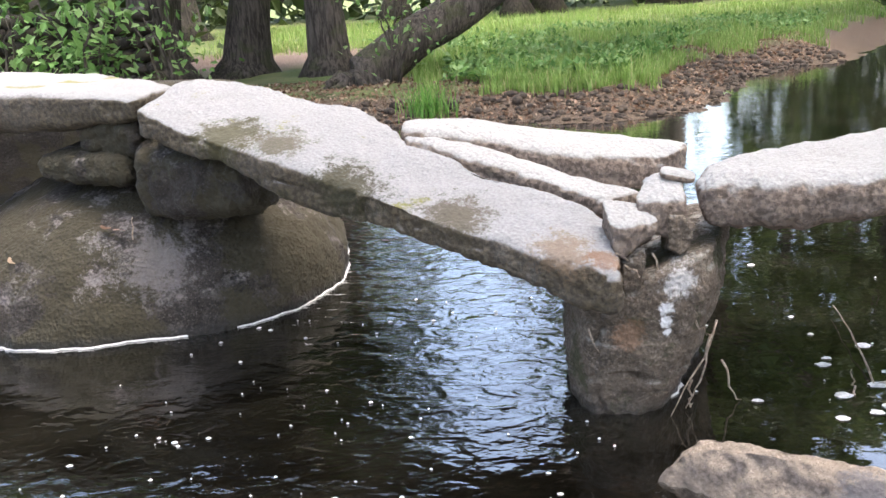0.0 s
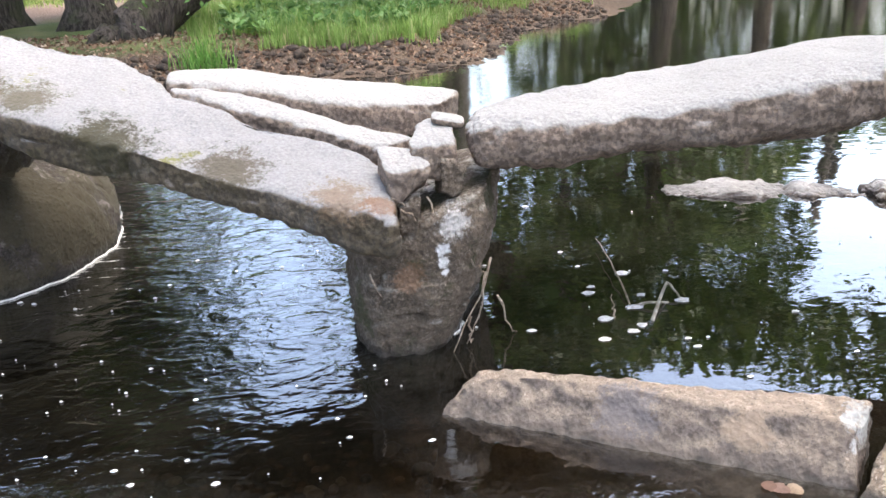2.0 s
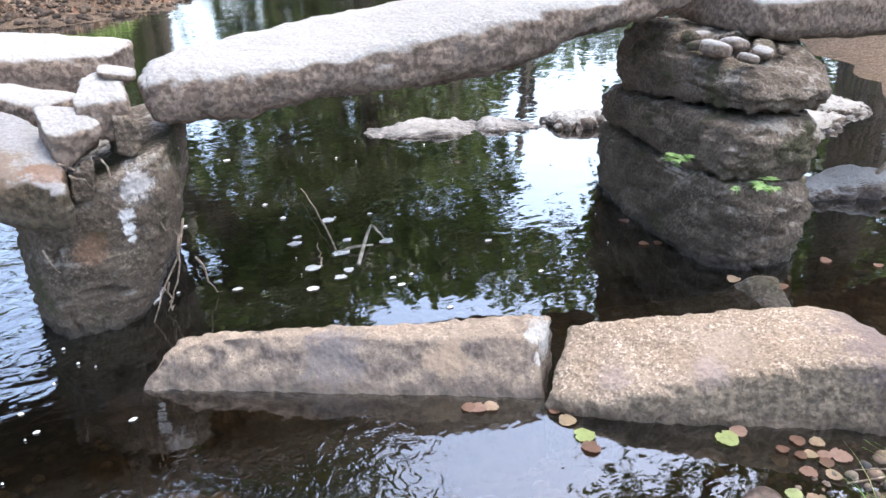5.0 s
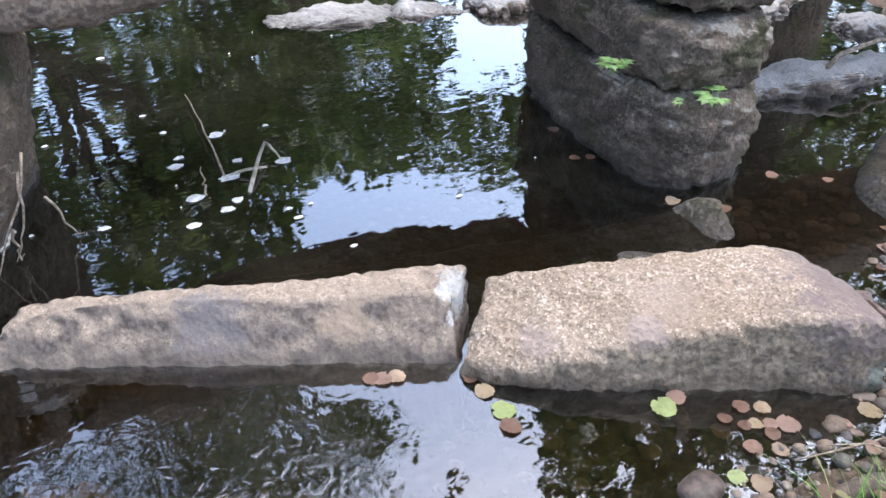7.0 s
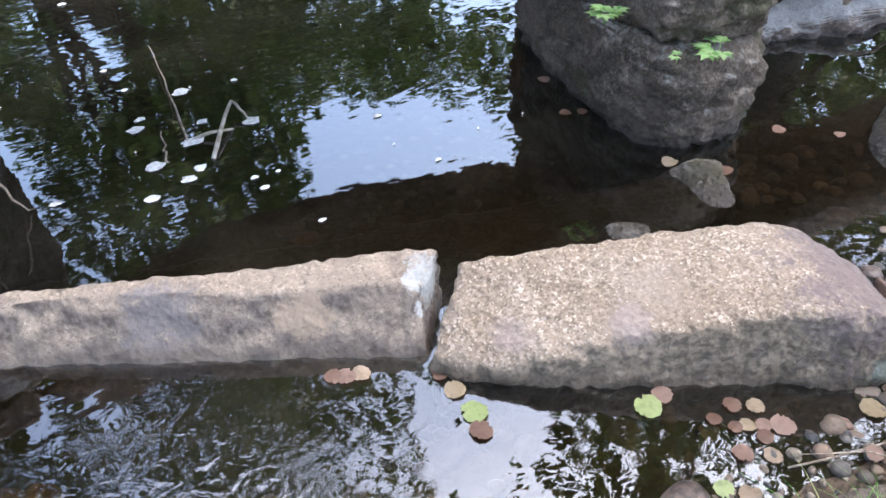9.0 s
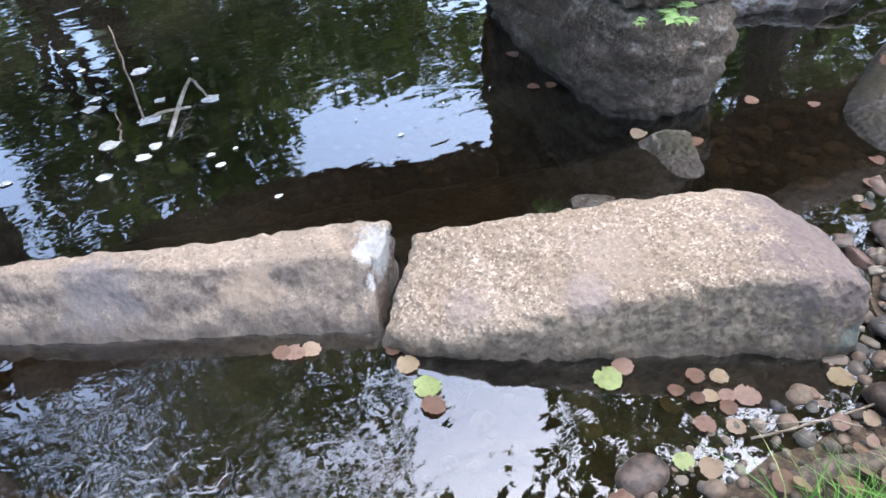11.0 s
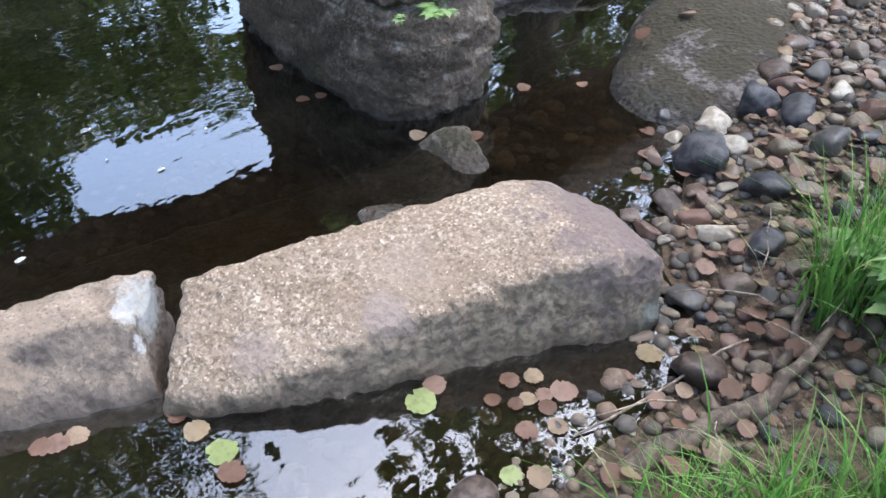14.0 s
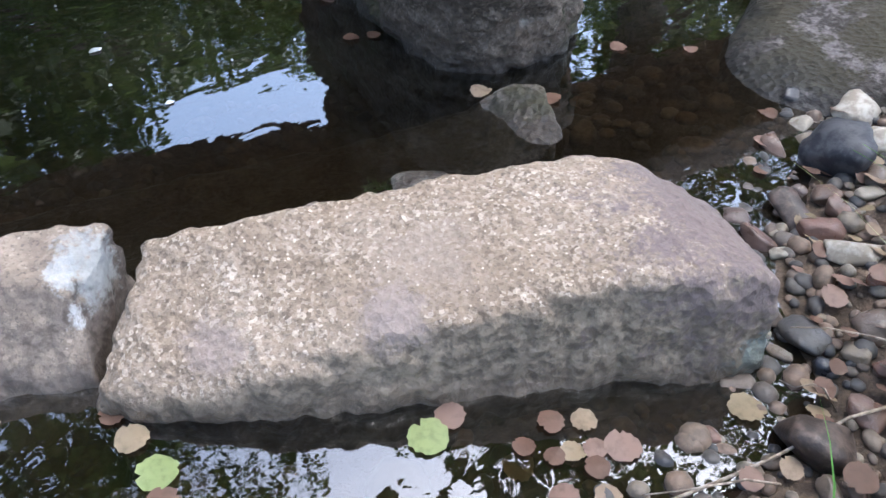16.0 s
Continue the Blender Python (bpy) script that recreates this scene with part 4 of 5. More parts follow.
for i in range(14):
    end = Vector((rng.uniform(3, 9), rng.uniform(13.5, 17), rng.uniform(4.5, 11)))
    if not open_sky(*end, 2):
        v, f = tube(bent(lean_path[5] if i % 2 else lean_path[6], end, 0.4, 6, 0.15, rng), [0.10 - 0.013 * j for j in range(7)], 6)
        mesh_object("limb", v, f, BARK, leaning)
for i in range(150):
    a, e, r = radians(rng.uniform(14, 38)), radians(rng.uniform(21, 30)), rng.uniform(17, 23)
    c = Vector((1.6 + r * math.sin(a), 2.2 + r * math.cos(a), r * math.tan(e)))
    for _ in range(34):
        p = c + Vector((rng.gauss(0, 0.7), rng.gauss(0, 0.7), rng.gauss(0, 0.5)))
        if not open_sky(*p):
            places.append(p)
for i in range(75):
    a, e, r = radians(rng.uniform(49, 68)), radians(rng.uniform(41, 54)), rng.uniform(13, 17)
    c = Vector((1.6 + r * math.sin(a), 2.2 + r * math.cos(a), r * math.tan(e)))
    for _ in range(26):
        p = c + Vector((rng.gauss(0, 0.6), rng.gauss(0, 0.6), rng.gauss(0, 0.4)))
        if not open_sky(*p):
            places.append(p)
for i in range(170):
    a, e, r = radians(rng.uniform(59, 86)), radians(rng.uniform(18, 58)), rng.uniform(12, 16)
    c = Vector((2.6 + r * math.sin(a), 1.4 + r * math.cos(a), r * math.tan(e)))
    for _ in range(30):
        places.append(c + Vector((rng.gauss(0, 0.6), rng.gauss(0, 0.6), rng.gauss(0, 0.45))))
v, f = leaf_cards(places, 0.34, rng)
mesh_object("crown", v, f, CROWN, leaning, smooth=False)

# woods closing the view behind the meadow
rng = random.Random(19)
places = []
while len(places) < 34000:
    a, r = radians(rng.uniform(-75, 95)), rng.uniform(42, 58)
    p = Vector((1.6 + r * math.sin(a), 2.2 + r * math.cos(a), 28 * rng.random() ** 0.9 * (0.90 + 0.2 * noise.noise(Vector((a * 6, 0, 1))))))
    if not open_sky(*p):
        places.append(p)
v, f = leaf_cards(places, 1.25, rng, 0.1)
tagged(mesh_object("far_woods", v, f, CROWN, smooth=False), "dark leafy woods beyond the meadow", "woods", kind="stuff")


def shrub(x, y, z0, wide, tall, count, size, seed, label, stems=6):
    r = random.Random(seed)
    root = tagged(new("shrub"), label, "shrub", "shrubs by the bank")
    ground_z = height(x, y)
    root.location = (x, y, ground_z)
    places = []
    for i in range(stems):
        tip = Vector((r.uniform(-wide, wide), r.uniform(-0.5, 0.5) * wide, z0 + r.uniform(0.2, 1) * tall - ground_z))
        path = bent((r.uniform(-0.1, 0.1), r.uniform(-0.1, 0.1), -0.05), tip, 0.15, 6, 0.05, r)
        v, f = tube(path, [0.03 - 0.004 * j for j in range(7)], 6)
        mesh_object("stem", v, f, BARK, root)
        for _ in range(count // stems):
            p = path[r.randint(2, 6)] + Vector((r.gauss(0, 0.30), r.gauss(0, 0.2), r.gauss(0, 0.26)))
            if p.z > 0.05:
                places.append(p)
    v, f = leaf_cards(places, size, r, 0.6)
    mesh_object("leaves", v, f, SHRUB, root, smooth=False)


shrub(-5.0, 11.2, 0.5, 0.75, 1.5, 560, 0.17, 201, "bright green hazel shrub with broad leaves on the bank")
shrub(-3.9, 11.4, 0.5, 0.5, 1.6, 170, 0.13, 202, "thin leafy hazel shoots in front of the trunks")
shrub(-6.4, 11.6, 0.6, 0.8, 1.6, 260, 0.15, 203, "leafy hazel shrub beside the old wall")
shrub(-0.9, 12.0, 0.7, 0.45, 1.2, 130, 0.11, 204, "young leafy shoots at the foot of the leaning trunk")

# old field wall at the far bank
rng = random.Random(31)
wall = tagged(new("rubble_wall"), "old dry rubble wall overgrown with moss on the far bank", "wall")
wall.location = (-7.0, 12.4, height(-7.0, 12.4))
pieces = []
for k in range(4):
    v = [Vector([math.copysign(abs(c) ** 0.75, c) for c in p]) for p in BALLS[2][0]]
    v = [p * (1 + 0.22 * noise.noise(p * 1.4 + Vector((k * 5, 0, 0)))) for p in v]
    me = bpy.data.meshes.new("wall_stone")
    me.from_pydata([tuple(p) for p in v], [], BALLS[2][1])
    me.materials.append(DARK)
    me.polygons.foreach_set("use_smooth", [True] * len(me.polygons))
    pieces.append(me)
for row in range(7):
    x = -1.6 + rng.uniform(0, 0.2)
    while x < 2.4:
        w = rng.uniform(0.14, 0.28)
        ob = new("wall_stone", rng.choice(pieces))
        ob.parent = wall
        ob.matrix_basis = pose(x + w / 2, rng.uniform(-0.06, 0.06), 0.06 + row * 0.19, rng.uniform(-8, 8), rng.uniform(-8, 8), rng.uniform(-10, 10)) @ Matrix.Diagonal((w * 0.58, 0.2, 0.115, 1))
        x += w

# ---- meadow, litter and mud on the far bank ----
def blades(places, rng, wide, bend=0.5, segments=1):
    """Grass blades from (x, y, z, length)."""
    verts, faces = [], []
    for x, y, z, l in places:
        a, b = rng.uniform(0, 6.283), rng.uniform(0.1, bend) * l
        dx, dy = math.cos(a), math.sin(a)
        k = len(verts)
        w = wide * rng.uniform(0.6, 1.2)
        for i in range(segments + 1):
            t = i / (segments + 1)
            c = Vector((x + dx * b * t * t, y + dy * b * t * t, z + l * t * (1 - 0.25 * t * b / l)))
            s = w * (1 - 0.75 * t) / 2
            verts += [c + Vector((-dy * s, dx * s, 0)), c + Vector((dy * s, -dx * s, 0))]
        verts.append(Vector((x + dx * b, y + dy * b, z + l * (1 - 0.3 * b / l))))
        for i in range(segments):
            faces.append((k + 2 * i, k + 2 * i + 1, k + 2 * i + 3, k + 2 * i + 2))
        faces.append((k + 2 * segments, k + 2 * segments + 1, k + 2 * segments + 2))
    return verts, faces


rng = random.Random(41)
spots = []
while len(spots) < 42000:
    y = 10.9 + 26 * rng.random() ** 2.2
    x = rng.uniform(-0.28, 0.56) * y + rng.uniform(-1, 1)
    far = shore_gap(x, y, FAR, 1)
    thick = noise.noise(Vector((x * 0.7, y * 0.7, 0))) * 0.6 + noise.noise(Vector((x * 2.2, y * 2.2, 4))) * 0.4
    if far < 0.8 + 2.6 * max(0, -thick) + (1.4 if x < 0.2 else 0) or (x < -1.6 and y < 19) or rng.random() > 0.55 + 1.4 * thick:
        continue
    spots.append((x, y, height(x, y) - 0.01, rng.uniform(0.08, 0.2) * (1 + 0.7 * max(0, thick)) * (1 + 0.015 * y)))
for i in range(150):
    y = 11.2 + 9 * rng.random() ** 1.6
    x = rng.uniform(-0.05, 0.5) * y
    if shore_gap(x, y, FAR, 1) > 0.7:
        long = rng.uniform(0.22, 0.42)
        for _ in range(60):
            a, b = x + rng.gauss(0, 0.1), y + rng.gauss(0, 0.1)
            spots.append((a, b, height(a, b) - 0.01, long * rng.uniform(0.5, 1.1)))
v, f = blades(spots, rng, 0.022)
tagged(mesh_object("meadow_grass", v, f, MEADOW, smooth=False), "bright green meadow grass on the far bank", "grass", kind="stuff")
places = []
while len(places) < 3200:
    y = 11.6 + 12 * rng.random() ** 1.5
    x = rng.uniform(-0.02, 0.42) * y
    if shore_gap(x, y, FAR, 1) > 1.2 and noise.noise(Vector((x * 0.5, y * 0.5, 7))) > -0.05:
        places.append((x, y, height(x, y) + rng.uniform(0.08, 0.26)))
v, f = leaf_cards(places, 0.14, rng, 0.7)
tagged(mesh_object("meadow_weeds", v, f, SHRUB, smooth=False), "light green broad-leaved weeds in the meadow", "weeds", kind="stuff")
spots = [(rng.gauss(-0.42, 0.16), rng.gauss(10.75, 0.12)) for _ in range(260)]
v, f = blades([(x, y, height(x, y) - 0.01, rng.uniform(0.25, 0.5)) for x, y in spots], rng, 0.014, 0.9, 2)
tagged(mesh_object("grass_tuft", v, f, GRASS, smooth=False), "green grass tuft hanging over the far bank", "grass", "grass tufts")


def scatter(rng, count, spot, size, flat=1.0, lift=0.3):
    """Small stones or clods in one mesh, from a place generator."""
    base = [Vector(p) for p in ICO]
    verts, faces = [], []
    while count:
        x, y = spot(rng)
        if x is None:
            continue
        count -= 1
        s = rng.uniform(*size) * (0.6 + 0.8 * rng.random() ** 3)
        turn = Euler([rng.uniform(0, 6.3) for _ in range(3)]).to_matrix()
        squash = Vector((1, rng.uniform(0.6, 1), rng.uniform(0.45, 0.8) * flat))
        z = height(x, y) + lift * s * squash.z
        k = len(verts)
        yaw = Matrix.Rotation(rng.uniform(0, 6.3), 3, "Z")
        for p in base:
            q = turn @ p * (1 + 0.2 * noise.noise(p * 1.7 + Vector((x * 9, y * 9, 0))))
            verts.append(Vector((x, y, z)) + yaw @ Vector((q.x * s * squash.x, q.y * s * squash.y, q.z * s * squash.z)))
        faces += [tuple(i + k for i in t) for t in ICO_FACES]
    return verts, faces


ICO, ICO_FACES = ball(2)


def bank_spot(lo, hi, x0, x1):
    def spot(r):
        x = r.uniform(x0, x1)
        y = r.uniform(9.6, 19)
        far = shore_gap(x, y, FAR, 1)
        return (x, y) if lo < far < hi else (None, None)
    return spot


v, f = scatter(random.Random(43), 900, bank_spot(-0.15, 0.75, -1.5, 7), (0.02, 0.075))
tagged(mesh_object("mud_clods", v, f, plain("bank_mud", (0.025, 0.019, 0.014), (0.085, 0.062, 0.045), 20, 0.8)), "dark muddy clods and stones along the far waterline", "mud", kind="stuff")
rng = random.Random(44)
places = []
spot = bank_spot(0.1, 2.6, -5, 7)
while len(places) < 9500:
    x, y = spot(rng)
    if x is not None:
        places.append((x, y, height(x, y) + 0.015))
v, f = leaf_cards(places, 0.075, rng, 0.9)
tagged(mesh_object("leaf_litter", v, f, LITTER, smooth=False), "dry brown fallen leaves on the far bank", "leaf litter", kind="stuff")

# ---- the near shore: pebbles, gravel, roots ----
rng = random.Random(51)
pebble_meshes = []
for k in range(14):
    sq = rng.uniform(2.1, 3.6)
    cuts = [(Vector([rng.gauss(0, 1) for _ in range(3)]).normalized(), rng.uniform(0.55, 0.9)) for _ in range(3 + k % 5)]
    v = []
    for p in BALLS[3][0]:
        q = Vector([math.copysign(abs(c) ** (2 / sq), c) for c in p])
        q *= 1 + 0.24 * noise.noise(q * 1.2 + Vector((k * 3.1, 0, 0))) + 0.07 * noise.noise(q * 3.7 + Vector((0, k, 0)))
        # broken faces
        for way, far in cuts:
            q -= way * max(0, q.dot(way) - far) * 0.85
        v.append(q)
    me = bpy.data.meshes.new("pebble")
    me.from_pydata([tuple(p) for p in v], [], BALLS[3][1])
    me.materials.append(PEBBLE)
    me.polygons.foreach_set("use_smooth", [True] * len(me.polygons))
    pebble_meshes.append(me)


def pebble(x, y, r, stretch=1.3, flat=0.65, yaw=0.0, label="rounded river pebble on the shore", material=None, sink=0.2):
    ob = new("pebble", pebble_meshes[int(abs(x * 971 + y * 577)) % 14])
    if material:
        ob.data = ob.data.copy()
        ob.data.materials[0] = material
    ob.matrix_basis = pose(x, y, height(x, y) + r * flat * (1 - 2 * sink), 14 * math.sin(x * 91), 14 * math.cos(y * 83), yaw) @ Matrix.Diagonal((r * stretch, r, r * flat, 1))
    return tagged(ob, label, "pebble", "pebbles on the shore")


PALE = plain("pale_pebble", (0.22, 0.185, 0.14), (0.38, 0.34, 0.28), 30, 0.6)
BLACK = plain("black_pebble", (0.022, 0.022, 0.026), (0.06, 0.058, 0.06), 30, 0.5)
BROWN = plain("brown_pebble", (0.038, 0.028, 0.022), (0.09, 0.064, 0.05), 40, 0.45)
BED = plain("bed_cobble", (0.13, 0.075, 0.04), (0.30, 0.20, 0.11), 22, 0.7)
taken = []
for x, y, r, s, fl, yaw, label, m in [(3.551, 1.135, 0.043, 1.15, 0.8, 20, "pale rounded pebble on the shore", PALE), (3.43, 1.185, 0.085, 1.0, 0.8, 0, "large black cobble at the water's edge", BLACK),
                                      (3.80, 1.04, 0.05, 1.5, 0.8, 10, "black oval pebble on the shore", BLACK), (3.82, 1.17, 0.07, 1.1, 0.8, 70, "dark grey cobble on the shore", BLACK),
                                      (2.64, 0.845, 0.058, 1.15, 0.75, 30, "round brown cobble in the wet gravel", BROWN), (3.20, 1.175, 0.035, 1.9, 0.8, 60, "long grey pebble standing at the water's edge", BROWN),
                                      (3.33, 0.97, 0.05, 1.7, 0.8, 55, "long dark pebble on the shore", BLACK), (3.10, 0.87, 0.045, 1.2, 0.7, 15, "bluish dark pebble in the gravel", BLACK),
                                      (3.70, 1.25, 0.05, 1.2, 0.7, 0, "pale tan pebble beside the flat rock", PALE), (3.95, 0.95, 0.035, 1.2, 0.8, 0, "small white pebble on the shore", PALE),
                                      (3.12, 1.0, 0.04, 1.5, 0.6, 120, "tan flat pebble in the gravel", PALE), (4.05, 1.2, 0.06, 1.4, 0.6, 40, "grey-brown cobble on the shore", BROWN)]:
    pebble(x, y, r, s, fl, yaw, label, m)
    taken.append((x, y, r * s))
tries = 0
while len(taken) < 250 and tries < 20000:
    tries += 1
    x = 2.55 + 2.5 * rng.random()
    y = rng.uniform(0.35, 2.1)
    gap = shore_gap(x, y, NEAR, -1)
    r = rng.uniform(0.014, 0.042) * (0.75 + 0.6 * rng.random() ** 2)
    if not -0.12 < gap < (0.22 if x < 2.9 else 0.6) or any(math.hypot(x - a, y - b) < (r + c) * 0.85 for a, b, c in taken):
        continue
    pebble(x, y, r, rng.uniform(1, 1.6), rng.uniform(0.5, 0.85), rng.uniform(0, 180))
    taken.append((x, y, r * 1.2))


def shore_spot(lo, hi, x0, x1, y0, y1):
    def spot(r):
        x, y = r.uniform(x0, x1), r.uniform(y0, y1)
        return (x, y) if lo < shore_gap(x, y, NEAR, -1) < hi else (None, None)
    return spot


v, f = scatter(random.Random(53), 3600, shore_spot(-0.2, 0.75, 1.7, 5.2, 0.2, 2.2), (0.006, 0.024), 1.0, 0.5)
tagged(mesh_object("gravel", v, f, GRAVEL), "mixed wet gravel between the pebbles", "gravel", kind="stuff")
rng = random.Random(57)
for i in range(34):
    x, y, r = rng.uniform(-0.1, 1.35), rng.uniform(1.45, 2.35), rng.uniform(0.03, 0.085)
    if x + 0.8 * (y - 1.6) > 1.35:
        continue
    pebble(x, y, r, rng.uniform(1, 1.5), rng.uniform(0.45, 0.7), rng.uniform(0, 180), "brown cobble under the shallow stream water", BED)
v, f = scatter(random.Random(54), 1500, shore_spot(-2.4, -0.22, -0.6, 3.9, 0.8, 2.9), (0.012, 0.05), 0.7, 0.3)
tagged(mesh_object("bed_stones", v, f, GRAVEL), "brown stones on the shallow stream bed", "stones", kind="stuff")
for i, (x, y, r, z) in enumerate([(2.07, 1.06, 0.062, -0.008), (1.97, 1.19, 0.05, -0.09), (1.88, 1.13, 0.045, -0.1)]):
    lump("wet_cobble", (x, y, z), (r, r * 0.72, r * 0.55), (0, 0, 50 * i), BROWN, "brown wet cobble lying in the shallows", 300 + i, 3, 2.6, group="cobbles in the shallows")
rng = random.Random(55)
for a, b, r0 in [((2.27, 0.87, -0.02), (2.68, 0.655, 0.07), 0.034), ((2.55, 0.70, 0.06), (2.95, 0.63, 0.11), 0.018), ((2.72, 0.70, 0.06), (3.02, 0.74, 0.07), 0.014)]:
    v, f = tube(bent(a, b, 0.02, 7, 0.012, rng), [r0 * (1 - 0.08 * j) for j in range(8)], 9)
    tagged(mesh_object("root", v, f, ROOT), "weathered brown root creeping along the shore", "root", "roots on the shore")
for i in range(16):
    x, y = rng.uniform(2.3, 3.1), rng.uniform(0.55, 0.85)
    a, l = rng.uniform(0, 3.14), rng.uniform(0.08, 0.28)
    z = height(x, y) + 0.03
    v, f = tube(bent((x, y, z), (x + math.cos(a) * l, y + math.sin(a) * l, z + rng.uniform(0, 0.04)), 0.02, 4, 0.012, rng), [0.0022] * 3 + [0.0014] * 2, 5)
    tagged(mesh_object("twig", v, f, TWIG), "thin dead twig lying on the shore", "twig", "twigs on the shore")


def tuft(x, y, count, length, wide, lean, seed):
    r = random.Random(seed)
    verts, faces = [], []
    for _ in range(count):
        px, py = x + r.gauss(0, 0.05), y + r.gauss(0, 0.05)
        l = length * r.uniform(0.45, 1.15)
        a = r.uniform(0, 6.283)
        dx, dy = math.cos(a) * 0.75 + lean[0], math.sin(a) * 0.75 + lean[1]
        b = l * r.uniform(0.2, 0.75)
        k, z = len(verts), height(px, py) - 0.01
        n = 5
        w = wide * r.uniform(0.6, 1.2)
        side = Vector((-dy, dx, 0)).normalized()
        for i in range(n + 1):
            t = i / n
            c = Vector((px + dx * b * t ** 1.8, py + dy * b * t ** 1.8, z + l * (t - 0.42 * (b / l) * t ** 2.2)))
            s = side * w * 0.5 * (1 - t ** 1.6) + Vector((0, 0, 0.0004))
            verts += [c - s, c + s]
        faces += [(k + 2 * i, k + 2 * i + 1, k + 2 * i + 3, k + 2 * i + 2) for i in range(n)]
    return tagged(mesh_object("grass_tuft", verts, faces, GRASS), "tuft of long fresh green grass on the near bank", "grass", "grass tufts")


for i, (x, y, c, l) in enumerate([(2.20, 0.72, 90, 0.20), (2.30, 0.58, 110, 0.24), (2.48, 0.42, 80, 0.2), (2.25, 0.56, 90, 0.26), (2.86, 0.42, 90, 0.28), (3.22, 0.55, 150, 0.36), (3.42, 0.45, 140, 0.36), (3.05, 0.40, 120, 0.34),
                                  (3.7, 0.55, 110, 0.34), (2.66, 0.34, 90, 0.3), (4.1, 0.6, 110, 0.34), (2.05, 0.60, 60, 0.2), (3.3, 0.28, 120, 0.36), (2.98, 0.66, 130, 0.34), (3.10, 0.62, 130, 0.34), (2.40, 0.42, 90, 0.24)]):
    tuft(x, y, c, l * 1.3, 0.0074, (-0.35, 0.25), 400 + i)


def herb(name, at, count, size, tall, seed, label, material=SHRUB, spread=0.05):
    """A small plant of toothed leaflets on thin stems."""
    r = random.Random(seed)
    root = tagged(new(name), label, "plant", "small plants")
    root.location = at
    for i in range(count):
        a = r.uniform(0, 6.283)
        tip = Vector((math.cos(a) * spread * r.uniform(0.4, 1.2), math.sin(a) * spread * r.uniform(0.4, 1.2), tall * r.uniform(0.4, 1)))
        v, f = tube(bent((0, 0, -0.01), tip, 0.008, 3, 0.002, r), [0.0015] * 4, 4)
        mesh_object("stem", v, f, SHRUB, root)
        verts, faces = [], []
        for j in range(5):
            w = a + (j - 2) * 0.75
            l = size * (1 - 0.15 * abs(j - 2))
            k = len(verts)
            x, y = Vector((math.cos(w), math.sin(w), 0)), Vector((-math.sin(w), math.cos(w), 0))
            for t, h in ((0, 0.02), (0.25, 0.22), (0.4, 0.16), (0.55, 0.24), (0.7, 0.13), (1.0, 0.0)):
                verts += [tip + x * l * t + y * l * h + Vector((0, 0, l * 0.1 * math.sin(3 * t))), tip + x * l * t - y * l * h + Vector((0, 0, l * 0.1 * math.sin(3 * t)))]
            faces += [(k + 2 * q, k + 2 * q + 1, k + 2 * q + 3, k + 2 * q + 2) for q in range(5)]
        mesh_object("leaf", verts, faces, material, root)


herb("fern_sprig", (2.985, 2.30, 0.425), 6, 0.05, 0.04, 501, "small bright green sprig growing in a crack of the pier", spread=0.035)
herb("fern_sprig", (3.15, 1.955, 0.385), 7, 0.055, 0.04, 502, "small bright green sprig growing in a crack of the pier", spread=0.06)
herb("fern_sprig", (3.03, 2.02, 0.39), 2, 0.03, 0.02, 503, "tiny dark green sprig in a crack of the pier", spread=0.02)
for i, (x, y) in enumerate([(2.95, 0.52), (3.02, 0.60), (2.88, 0.44), (3.1, 0.5)]):
    herb("bank_weed", (x, y, height(x, y)), 9, 0.085, 0.16, 510 + i, "light green toothed weed among the bank grass", spread=0.08)

# ---- floating leaves, foam and sticks ----
def leaf_mesh(k, material):
    r = random.Random(600 + k)
    n = 28
    long, curl = r.uniform(0.82, 1.0), r.uniform(0.05, 0.16)
    verts, faces = [(0, 0, 0.03)], []
    # an inner ring, then a toothed and curled rim with a notch at the stalk
    for ring in (0.55, 1.0):
        for i in range(n):
            a = 2 * math.pi * i / n
            q = ring * (1 + (0.05 * (i % 2) + 0.07 * r.uniform(-1, 1) - (0.2 if i == 0 else 0)) * ring - 0.05 * math.cos(2 * a))
            verts.append((q * math.cos(a), q * math.sin(a) * long, ring * ring * curl * math.sin(2 * a + k) + 0.03 * ring * r.uniform(-1, 1)))
    for i in range(n):
        q = (i + 1) % n
        faces += [(0, i + 1, q + 1), (i + 1, n + i + 1, n + q + 1, q + 1)]
    me = bpy.data.meshes.new("fallen_leaf")
    me.from_pydata(verts, [], faces)
    me.materials.append(material)
    me.polygons.foreach_set("use_smooth", [True] * len(me.polygons))
    return me


BROWN_LEAVES, GREEN_LEAVES = [leaf_mesh(k, FALLEN) for k in range(5)], [leaf_mesh(k + 9, LIME) for k in range(2)]


def fallen_leaf(x, y, r, green=False, z=None, label="", tilt=4, k=0):
    ob = new("fallen_leaf", (GREEN_LEAVES if green else BROWN_LEAVES)[k % (2 if green else 5)])
    ob.matrix_basis = pose(x, y, 0.006 if z is None else z, tilt * math.sin(k * 3.3), tilt * math.cos(k * 2.1), k * 77) @ Matrix.Diagonal((r, r, r, 1))
    return tagged(ob, label or ("yellow-green round alder leaf floating on the water" if green else "round brown alder leaf floating on the water"), "leaf", "fallen leaves")


